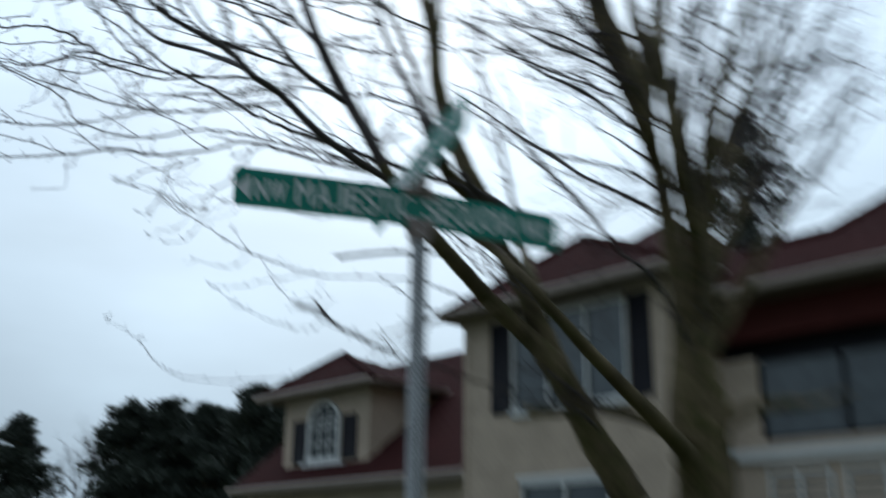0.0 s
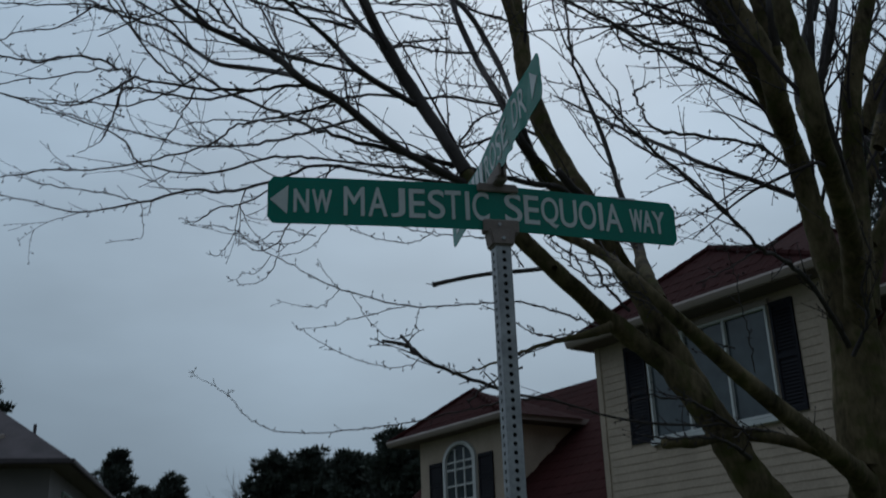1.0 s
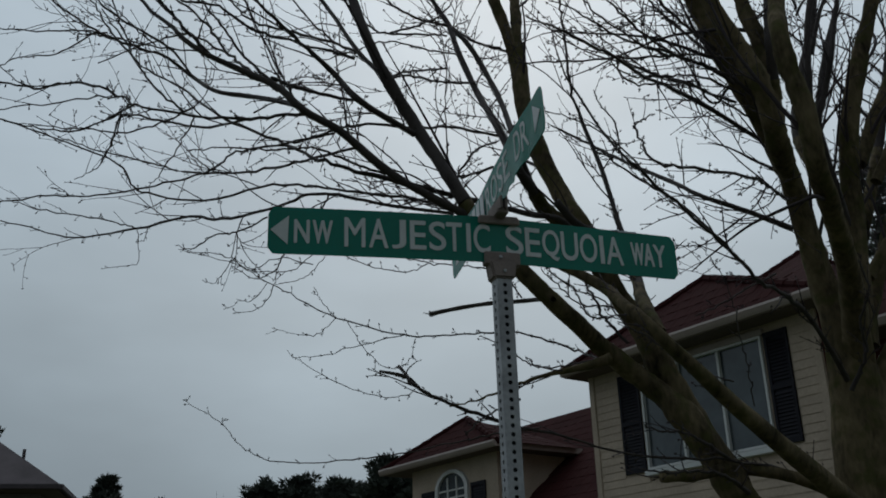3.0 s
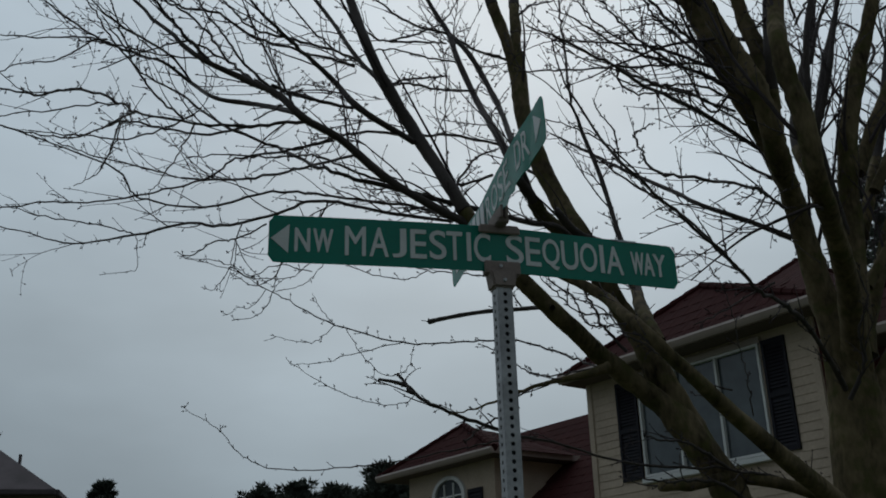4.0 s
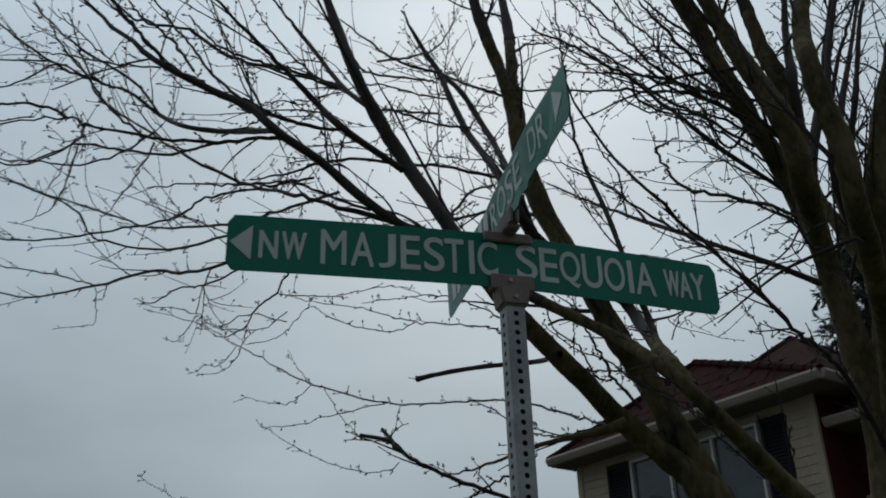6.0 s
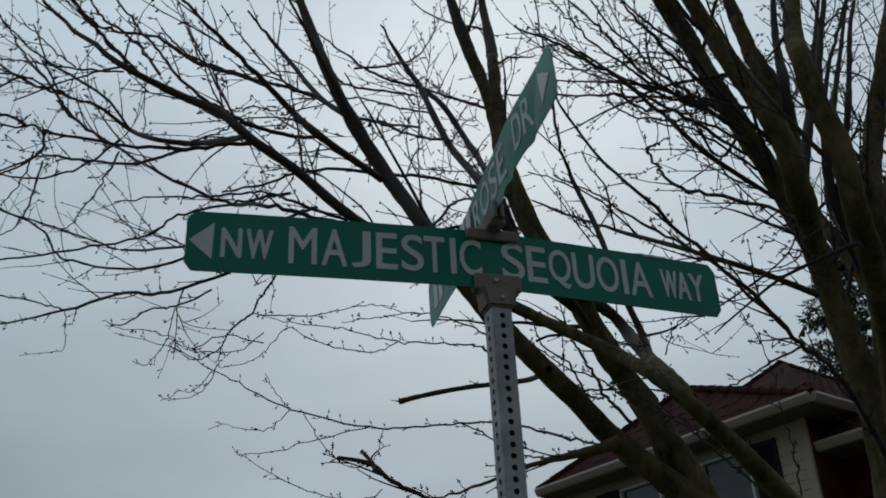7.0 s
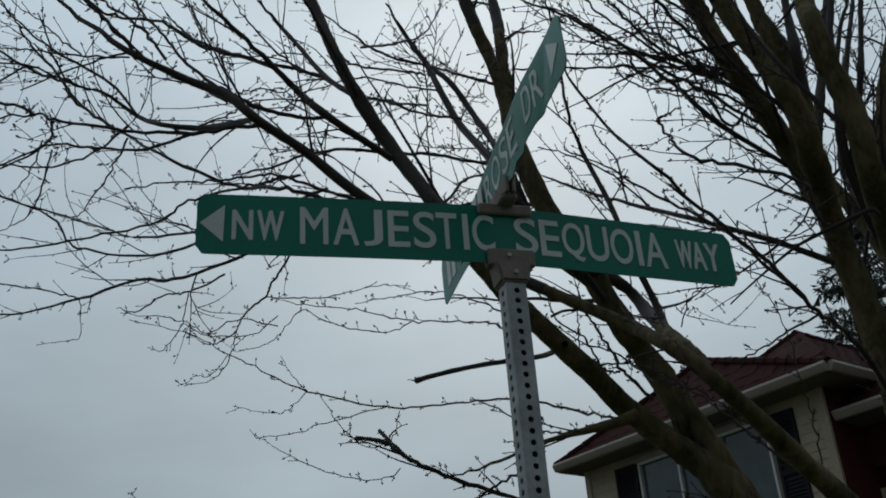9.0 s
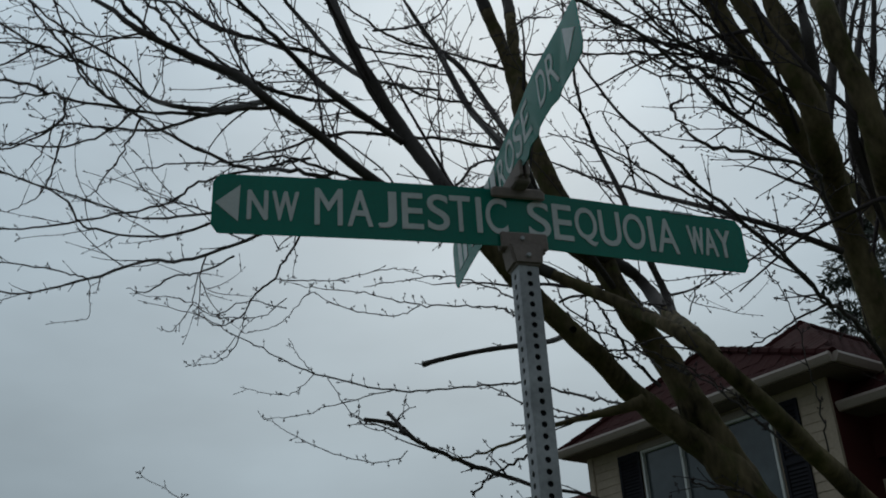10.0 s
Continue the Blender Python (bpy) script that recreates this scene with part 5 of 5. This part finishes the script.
# added black sheet in place of the dim room behind the panes
part("wall", boxed(1.45, 4.09, WING_D + 0.3, WING_D + 0.34, 3.9, 5.8), SHUTTER_AND_SHADE, house, "black sheet standing in for the unlit room behind the window")
part("window_sill", boxed(1.42, 4.12, WING_D - 0.09, WING_D + 0.02, 3.90, 3.985, bevel=0.01), WHITE, house)
part("window_head", boxed(1.42, 4.12, WING_D - 0.06, WING_D + 0.02, 5.70, 5.80, bevel=0.008), TRIM, house)
shutter(house, 0.93, 1.42, 3.99, 5.72, WING_D - 0.005)
shutter(house, 4.12, 4.55, 3.99, 5.72, WING_D - 0.005)
window(house, *LOW, WING_D - 0.03, mullions=(2.68,), rails=(2.0,))
part("window_head", boxed(LOW[0] - 0.08, LOW[1] + 0.08, WING_D - 0.09, WING_D - 0.02, 2.72, 2.84, bevel=0.01), WHITE, house)
for s0 in (0.2, 4.96):
    part("corner_board", boxed(s0, s0 + 0.12, WING_D - 0.034, WING_D + 0.02, 0.2, 5.88), SIDING, house)
part("wall", boxed(4.975, 5.08, WING_D + 0.022, 6.0, 0, 5.9), REDWALL, house, "dark red side wall")
part("wall", boxed(0.2, 0.38, WING_D + 0.25, 6.0, 0, 5.9), SIDING, house)
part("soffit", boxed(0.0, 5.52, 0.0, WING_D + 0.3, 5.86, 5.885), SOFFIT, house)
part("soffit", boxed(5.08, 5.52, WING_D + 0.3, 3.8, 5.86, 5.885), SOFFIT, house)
part("fascia", boxed(0.0, 5.52, 0.0, 0.03, 5.862, 6.0), TRIM, house)
part("fascia", boxed(5.49, 5.52, 0.03, 3.8, 5.862, 6.0), TRIM, house)
gutter(house, -0.02, 5.54, 0.0, 6.0)
gs = prism([(0, 6.0), (-0.10, 6.01), (-0.115, 5.97), (-0.085, 5.91), (-0.06, 5.875), (0, 5.875)], -3.8, 0.02)
bmesh.ops.transform(gs, matrix=Matrix.Translation((5.52, 0, 0)) @ Matrix.Rotation(radians(90), 4, "Z") @ Matrix.Scale(-1, 4, (1, 0, 0)), verts=gs.verts)
bmesh.ops.recalc_face_normals(gs, faces=gs.faces)
part("gutter", gs, TRIM, house)
A, B = (0, 0, 6.0), (5.52, 0, 6.0)
P, Q, R, R2 = (2.3, 1.5, 7.38), (2.3, 3.15, 7.66), (2.76, 3.8, 8.15), (2.76, 7.0, 8.15)
C, E, F = (0, 3.6, 6.0), (5.52, 7.0, 6.0), (0, 7.0, 6.0)
roof = part("roof", slab((A, B, P), 0.05), SHINGLE, house)
for tri in ((C, A, P), (C, P, Q), (B, Q, P), (B, R, Q), (B, E, R2, R), (C, Q, R), (F, C, R, R2)):
    part("roof", slab(tri, 0.05), SHINGLE, house)


def ridge_caps(a, b, parent):
    """Half-round tiles lapped along a hip or ridge."""
    d = Vector(b) - Vector(a)
    cap_b = bmesh.new()
    bmesh.ops.create_cone(cap_b, cap_ends=True, segments=8, radius1=0.085, radius2=0.07, depth=0.36)
    cm = finish(cap_b, "ridge_tile", SHINGLE)
    n = max(2, int(d.length / 0.3))
    q = d.to_track_quat("Z", "Y").to_matrix().to_4x4()
    for i in range(n):
        piece("ridge_tile", cm, parent, Matrix.Translation(Vector(a) + d * ((i + 0.45) / n)) @ q)


for hip in ((A, P), (P, Q), (Q, R), (B, P), (R, R2)):
    ridge_caps(*hip, roof)

# recessed part to the right of the wing
part("wall", boxed(5.08, 10.5, 1.25, 1.5, 0, 3.2), SIDING, house)
part("wall", boxed(5.08, 10.5, 1.25, 1.5, 4.80, 5.45), REDWALL, house, "dark red upper wall")
part("wall", boxed(5.08, 5.95, 1.25, 1.5, 3.2, 4.5), SIDING, house)
part("wall", boxed(8.6, 10.5, 1.25, 1.5, 3.2, 4.5), SIDING, house)
window(house, 5.95, 8.6, 3.2, 4.45, 1.27, mullions=(7.3,), mat=SHUTTER_AND_SHADE, label="wide dark-framed window")
part("beam", boxed(5.1, 10.5, 1.12, 1.26, 2.90, 3.06, bevel=0.01), WHITE, house)
window(house, 6.0, 7.0, 1.2, 2.75, 1.22, mullions=(6.5,))
window(house, 7.2, 8.4, 1.2, 2.75, 1.22, mullions=(7.8,))
# added black sheet for indoor shade, also seen in the strip above the window
part("wall", boxed(5.1, 10.4, 1.7, 1.75, 3.0, 5.0), SHUTTER_AND_SHADE, house, "black sheet standing in for the unlit room behind the window")
siding(house, 5.1, 10.5, 0.3, 3.18, 1.25)
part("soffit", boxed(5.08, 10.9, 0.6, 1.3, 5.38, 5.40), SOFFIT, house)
gutter(house, 5.1, 10.9, 0.6, 5.5)
part("fascia", boxed(5.1, 10.9, 0.6, 0.63, 5.38, 5.5), TRIM, house)
RR = ((5.1, 0.6, 5.5), (10.9, 0.6, 5.5), (10.9, 3.8, 8.1), (9.2, 3.8, 8.1), (7.1, 1.75, 6.434), (5.1, 1.75, 6.434))
main_roof = part("roof", slab(RR, 0.05), SHINGLE, house)
part("roof", slab(((5.1, 2.9, 5.5), (7.1, 2.9, 5.5), (7.1, 1.76, 6.434), (5.1, 1.76, 6.434)), 0.05), SHINGLE, house)
ridge_caps((5.6, 1.75, 6.44), (7.1, 1.75, 6.44), main_roof)
ridge_caps((7.1, 1.75, 6.44), (9.2, 3.8, 8.1), main_roof)

# garage roof with its dormer
GL = -8.2
GE = ((GL, 0.5, 3.05), (0.2, 0.5, 3.05), (0.2, 5.0, 6.72), (GL + 0.1, 5.0, 6.72))
garage_roof = part("roof", slab(GE, 0.05), SHINGLE, house)
gutter(house, GL, 0.2, 0.5, 3.08)
part("fascia", boxed(GL, 0.2, 0.5, 0.53, 2.9, 3.05), TRIM, house)
part("wall", boxed(GL + 0.3, 0.2, 0.9, 1.1, 0, 2.95), SIDING, house)
part("soffit", boxed(GL + 0.1, 0.2, 0.53, 0.92, 2.9, 2.925), SOFFIT, house)
DF = 1.1
part("wall", boxed(-6.8, -5.78, DF, DF + 0.15, 3.3, 5.25), SIDING, house, "beige stucco dormer front")
part("wall", boxed(-4.52, -3.5, DF, DF + 0.15, 3.3, 5.25), SIDING, house)
part("wall", boxed(-5.78, -4.52, DF, DF + 0.15, 3.3, 3.6), SIDING, house)
part("wall", boxed(-3.65, -3.5, DF + 0.15, 3.2, 3.3, 5.25), SIDING, house)
part("wall", boxed(-6.8, -6.65, DF + 0.15, 3.2, 3.3, 5.25), SIDING, house)


def arched_window(parent, s0, s1, z0, zs, d, cells=12):
    """Round-headed window with a white surround and glazing bars."""
    r = (s1 - s0) / 2
    mid_s = (s0 + s1) / 2
    outer = [(s0, z0)] + [(mid_s - r * math.cos(math.pi * i / cells), zs + 0.72 * r * math.sin(math.pi * i / cells)) for i in range(cells + 1)] + [(s1, z0)]
    k = 0.11
    inner = [(s0 + k, z0 + k)] + [(mid_s - (r - k) * math.cos(math.pi * i / cells), zs + 0.72 * (r - k) * math.sin(math.pi * i / cells)) for i in range(cells + 1)] + [(s1 - k, z0 + k)]
    bm = bmesh.new()
    n = len(outer)
    rings = [[bm.verts.new((x, y, z)) for x, z in line] for line, y in ((outer, d - 0.07), (inner, d - 0.07), (inner, d + 0.03), (outer, d + 0.03))]
    for a in range(4):
        for i in range(n):
            bm.faces.new((rings[a][i], rings[a][(i + 1) % n], rings[(a + 1) % 4][(i + 1) % n], rings[(a + 1) % 4][i]))
    bmesh.ops.recalc_face_normals(bm, faces=bm.faces)
    w = part("window", bm, WHITE, parent, "white arch-topped window with glazing bars")
    g = bmesh.new()
    f = [g.verts.new((x, d - 0.01, z)) for x, z in inner]
    b = [g.verts.new((x, d, z)) for x, z in inner]
    g.faces.new(f)
    g.faces.new(b[::-1])
    for i in range(n):
        g.faces.new((f[i], b[i], b[(i + 1) % n], f[(i + 1) % n]))
    bmesh.ops.recalc_face_normals(g, faces=g.faces)
    part("pane", g, GLASS, w, "dark reflecting glass")
    for i in range(1, 3):
        s = s0 + k + (s1 - s0 - 2 * k) * i / 3
        part("glazing_bar", boxed(s - 0.018, s + 0.018, d - 0.04, d - 0.011, z0 + k, zs + 0.55 * (r - k)), WHITE, w)
    for z in (z0 + 0.42, z0 + 0.78, zs):
        part("glazing_bar", boxed(s0 + k, s1 - k, d - 0.038, d - 0.012, z - 0.018, z + 0.018), WHITE, w)
    return w


head = bmesh.new()
arc = [(-5.15 - 0.63 * math.cos(math.pi * i / 12), 4.55 + 0.45 * math.sin(math.pi * i / 12)) for i in range(13)]
hf = [head.verts.new((x, DF, z)) for x, z in arc]
ht = [head.verts.new((x, DF, 5.25)) for x, z in arc]
for i in range(12):
    head.faces.new((hf[i], hf[i + 1], ht[i + 1], ht[i]))
ext = bmesh.ops.extrude_face_region(head, geom=head.faces[:])
bmesh.ops.translate(head, verts=[v for v in ext["geom"] if isinstance(v, bmesh.types.BMVert)], vec=(0, 0.15, 0))
bmesh.ops.recalc_face_normals(head, faces=head.faces)
part("wall", head, SIDING, house)
arched_window(house, -5.78, -4.52, 3.6, 4.55, DF)
# the dormer room's darkness, put in as a black sheet
part("wall", boxed(-5.9, -4.4, DF + 0.3, DF + 0.34, 3.4, 5.2), SHUTTER_AND_SHADE, house, "black sheet standing in for the unlit room behind the window")
part("window_sill", boxed(-5.95, -4.35, DF - 0.12, DF + 0.02, 3.50, 3.595, bevel=0.01), WHITE, house)
shutter(house, -6.38, -5.86, 3.6, 4.62, DF - 0.005)
shutter(house, -4.44, -3.92, 3.6, 4.62, DF - 0.005)
DA, DB, DC, DD, DP = (-7.6, 0.75, 5.3), (-3.05, 0.75, 5.3), (-3.05, 3.25, 5.3), (-7.6, 3.25, 5.3), (-5.45, 1.8, 6.3)
dormer_roof = part("roof", slab((DA, DB, DP), 0.05), SHINGLE, house)
for tri in ((DB, DC, DP), (DC, DD, DP), (DD, DA, DP)):
    part("roof", slab(tri, 0.05), SHINGLE, house)
for hip in ((DA, DP), (DB, DP)):
    ridge_caps(*hip, dormer_roof)
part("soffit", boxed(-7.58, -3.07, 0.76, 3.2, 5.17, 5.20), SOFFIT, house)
part("fascia", boxed(-7.58, -3.06, 0.75, 0.78, 5.18, 5.3), TRIM, house)
part("fascia", boxed(-3.08, -3.05, 0.78, 3.2, 5.18, 5.3), TRIM, house)
gutter(house, -7.62, -3.03, 0.75, 5.3)


# plain walls and slopes that close the house behind
part("wall", boxed(0.2, 10.5, 6.0, 6.2, 0, 5.4), SIDING, house)
part("wall", boxed(10.3, 10.5, 1.5, 6.0, 0, 5.4), SIDING, house)
part("wall", slab((F, E, R2), 0.1), SIDING, house)
part("soffit", boxed(5.1, 10.4, 2.8, 6.2, 5.42, 5.46), SOFFIT, house)
part("wall", prism([(0.92, 0), (9.1, 0), (9.1, 3.1), (5.0, 6.55), (0.92, 3.1)], GL + 0.3, GL + 0.45), SIDING, house)
part("wall", boxed(GL + 0.45, 0.2, 8.9, 9.1, 0, 2.95), SIDING, house)
part("roof", slab(((GL, 9.5, 3.05), (0.2, 9.5, 3.05), (0.2, 5.01, 6.72), (GL + 0.1, 5.01, 6.72)), 0.05), SHINGLE, house)
for face in (((7.1, 2.9, 5.5), (7.1, 1.77, 6.42), (9.2, 3.8, 8.09)), ((7.1, 7.0, 5.5), (7.1, 2.9, 5.5), (9.2, 3.8, 8.09)),
             ((10.9, 7.0, 5.5), (7.1, 7.0, 5.5), (9.2, 3.81, 8.09), (10.9, 3.81, 8.09))):
    part("roof", slab(face, 0.05), SHINGLE, house)


# ---- neighbour house on the far side ----
def hip_roof(w, depth, h, over):
    c = [(-over, -over, 0), (w + over, -over, 0), (w + over, depth + over, 0), (-over, depth + over, 0)]
    a, b = (depth / 2, depth / 2, h), (w - depth / 2, depth / 2, h)
    return ((c[0], c[1], b, a), (c[1], c[2], b), (c[2], c[3], a, b), (c[3], c[0], a))


neighbour = tagged(new("house"), "brown-grey stucco neighbour house under grey shingle hip roof", "house")
neighbour.matrix_world = pose(-16.73, 26.40, 0, 0, 0, -2.3)
part("wall", boxed(0, 12, 0, 10.4, 0, 5.34), GREYWALL, neighbour)
for face in hip_roof(12, 10.4, 4.15, 0.6):
    part("roof", slab([(x, y, z + 5.5) for x, y, z in face], 0.08), GREYROOF, neighbour)
part("soffit", boxed(-0.55, 12.55, -0.55, 10.95, 5.35, 5.385), SOFFIT, neighbour)
part("gutter", boxed(-0.6, 12.6, -0.68, -0.57, 5.37, 5.52, bevel=0.02), GREYROOF, neighbour)
part("gutter", boxed(12.57, 12.68, -0.57, 10.97, 5.37, 5.52, bevel=0.02), GREYROOF, neighbour)
for s in (2.0, 5.2):
    side_window = window(neighbour, s, s + 1.9, 3.75, 4.95, -0.02, mullions=(s + 0.95,), label="pale green framed window", mat=SAGE)
    side_window.matrix_local = Matrix.Translation((12, 0, 0)) @ Matrix.Rotation(radians(90), 4, "Z")
pipe = bmesh.new()
bmesh.ops.create_cone(pipe, cap_ends=True, segments=10, radius1=0.045, radius2=0.045, depth=0.34)
bmesh.ops.translate(pipe, verts=pipe.verts, vec=(11.35, 0.75, 6.48))
part("vent_pipe", pipe, GREYROOF, neighbour)
part("roof_vent", boxed(10.35, 10.65, 0.35, 0.6, 6.1, 6.32, bevel=0.03), TRIM, neighbour)


# ---- distant trees ----
def conifer(x, y, h, spread, seed, label, lean=0.0, bare=0.15):
    """Trunk and whorls of drooping boughs hung with small needle sprays."""
    r = np.random.default_rng(seed)
    ob = tagged(new("conifer"), label, "tree")
    ob.location = (x, y, 0)
    t = Tubes()
    t.add(np.array([(lean * h * k / 8, 0, h * k / 8, 0.028 * h * (1 - k / 8.2) + 0.02) for k in range(9)]), 8)
    part("trunk", t.mesh("trunk", BARK), BARK, ob)
    vs, fs = [], []
    z = bare * h
    while z < h * 0.995:
        f = (h - z) / (h * (1 - bare))
        reach = spread * (f ** 0.75) * r.uniform(0.75, 1.1) + 0.15
        for k in range(int(5 + 4 * f)):
            a = r.uniform(0, 2 * math.pi)
            ln = reach * r.uniform(0.55, 1.15)
            for s in np.arange(0.1, 1.0, 0.055 + 0.02 / (ln + 0.2)):
                c = np.array([math.cos(a) * ln * s + lean * z, math.sin(a) * ln * s, z - 0.22 * ln * s + 0.3 * ln * s * s])
                for q in range(7):
                    d = r.normal(0, 1, 3) * (0.15 + 0.035 * ln) * np.array([1, 1, 0.75])
                    e = r.normal(0, 1, 3) * 0.09
                    n = len(vs)
                    vs += [c + e, c + d * 0.5 + np.cross(d, e), c + d]
                    fs.append((n, n + 1, n + 2))
        z += max(0.16, 0.035 * h * (0.4 + f))
    me = bpy.data.meshes.new("crown")
    me.from_pydata([tuple(v) for v in vs], [], fs)
    me.materials.append(NEEDLE)
    part("crown", me, NEEDLE, ob)


def at(az, dist, eye=(-0.9, -2.8)):
    return eye[0] + dist * math.sin(radians(az)), eye[1] + dist * math.cos(radians(az))


def pine(x, y, h, spread, seed, label, profile=0.6, bare=0.25):
    """Trunk, uneven limbs and ragged clumps of needles with sky between them."""
    r = np.random.default_rng(seed)
    ob = tagged(new("pine"), label, "tree", group="distant pines")
    ob.location = (x, y, 0)
    t = Tubes()
    t.add(np.array([(0, 0, h * 0.96 * k / 8, 0.02 * h * (1 - k / 8.2) + 0.02) for k in range(9)]), 8)
    part("trunk", t.mesh("trunk", BARK), BARK, ob)
    limbs, vs, fs = Tubes(), [], []

    def clump(c, size, count):
        for q in range(count):
            o = r.normal(0, 1, 3)
            o = o / np.linalg.norm(o) * size * r.uniform(0.2, 1.0) ** 0.5 * np.array([1, 1, 0.6])
            d = unit(o + np.array([0, 0, 0.3 * size]) + r.normal(0, 0.3, 3) * size) * r.uniform(0.2, 0.42)
            e = unit(np.cross(d, r.normal(0, 1, 3))) * r.uniform(0.05, 0.10)
            n = len(vs)
            vs.extend([c + o - e, c + o + e, c + o + d])
            fs.append((n, n + 1, n + 2))
    z = bare * h
    while z < h * 0.97:
        f = (h - z) / (h * (1 - bare))
        for k in range(4):
            a = r.uniform(0, 2 * math.pi)
            ln = spread * f ** profile * r.uniform(0.55, 1.1)
            tip = np.array([math.cos(a) * ln, math.sin(a) * ln, z + ln * r.uniform(0.0, 0.25)])
            root = np.array([0, 0, z])
            limbs.add(np.array([(*(root + (tip - root) * s), 0.05 * (1 - 0.7 * s)) for s in (0, 0.35, 0.7, 1)]), 4)
            for s in (1.0, 0.72, 0.42):
                clump(root + (tip - root) * s + r.normal(0, 0.15, 3), r.uniform(0.28, 0.62) * (0.6 + 0.5 * f), 60)
        z += h * r.uniform(0.03, 0.055)
    clump(np.array([0, 0, h - 0.3]), 0.42, 70)
    part("branching", limbs.mesh("branching", BARK), BARK, ob, kind="stuff")
    me = bpy.data.meshes.new("crown")
    me.from_pydata([tuple(v) for v in vs], [], fs)
    me.materials.append(NEEDLE)
    part("crown", me, NEEDLE, ob)


for az, dist, slope, spread, seed, profile in (
        (-4.3, 62, 0.150, 4.8, 1, 1.05), (-1.31, 60, 0.129, 4.0, 2, 1.0), (-11.6, 58, 0.232, 4.0, 3, 0.6), (4.2, 54, 0.143, 2.6, 4, 0.45),
        (6.2, 53, 0.150, 2.4, 5, 0.5), (8.4, 52, 0.148, 2.6, 6, 0.5), (10.9, 47, 0.169, 2.3, 7, 0.5), (12.4, 47, 0.160, 2.6, 8, 0.5),
        (5.2, 58, 0.138, 2.6, 14, 0.4), (7.3, 57, 0.138, 2.8, 15, 0.4), (9.6, 55, 0.142, 2.8, 16, 0.4), (-3.0, 66, 0.115, 3.6, 17, 0.6), (-7.5, 66, 0.13, 4.2, 18, 0.7)):
    cx, cy = at(az, dist)
    pine(cx, cy, 1.5 + slope * dist, spread, seed, "dark ragged pine against the grey sky", profile)
cx, cy = at(40.3, 40)
conifer(cx, cy, 20.0, 7.2, 11, "tall dark evergreen conifer behind the house")


def far_bare(x, y, h, seed):
    r = np.random.default_rng(seed)
    ob = tagged(new("bare_tree"), "pale leafless tree far behind the houses", "tree")
    ob.location = (x, y, 0)
    limbs, fine = Tubes(), Tubes()

    def grow(p, d, ln, rad, lev):
        n = 5
        pts = []
        for k in range(n + 1):
            pts.append((*p, rad * (1 - 0.5 * k / n)))
            d = unit(d + r.normal(0, 0.10, 3) + np.array([0, 0, 0.04]))
            p = p + d * ln / n
        (limbs if lev < 2 else fine).add(np.array(pts), 5 if lev < 3 else 3)
        if lev < 5:
            for k in range(4 if lev < 3 else 3):
                side = unit(np.cross(d, r.normal(0, 1, 3)))
                grow(np.array(pts[r.integers(2, n + 1)][:3]), unit(d + side * r.uniform(0.3, 0.7)), ln * r.uniform(0.5, 0.75), rad * 0.52, lev + 1)
    grow(np.zeros(3), np.array([0, 0, 1.0]), h * 0.34, 0.24, 0)
    part("trunk", limbs.mesh("trunk", FARBARK), FARBARK, ob)
    part("crown", fine.mesh("crown", FARBARK), FARBARK, ob, "haze of fine bare twigs")


bx, by = at(1.3, 74)
far_bare(bx, by, 15.5, 21)

# ---- roof tiles, nearest roof first ----
tiles_on((A, B, P), roof, True)
tiles_on((B, Q, P), roof, True)
tiles_on((B, R, Q), roof, False)
tiles_on((B, E, R2, R), roof, False)
tiles_on((C, A, P), roof, False)
tiles_on((DA, DB, DP), dormer_roof, True)
tiles_on((DB, DC, DP), dormer_roof, True)
tiles_on(RR, main_roof, False)
tiles_on(GE, garage_roof, False, avoid=lambda p: -6.9 < p.x < -3.4 and 1.0 < p.y < 3.3)
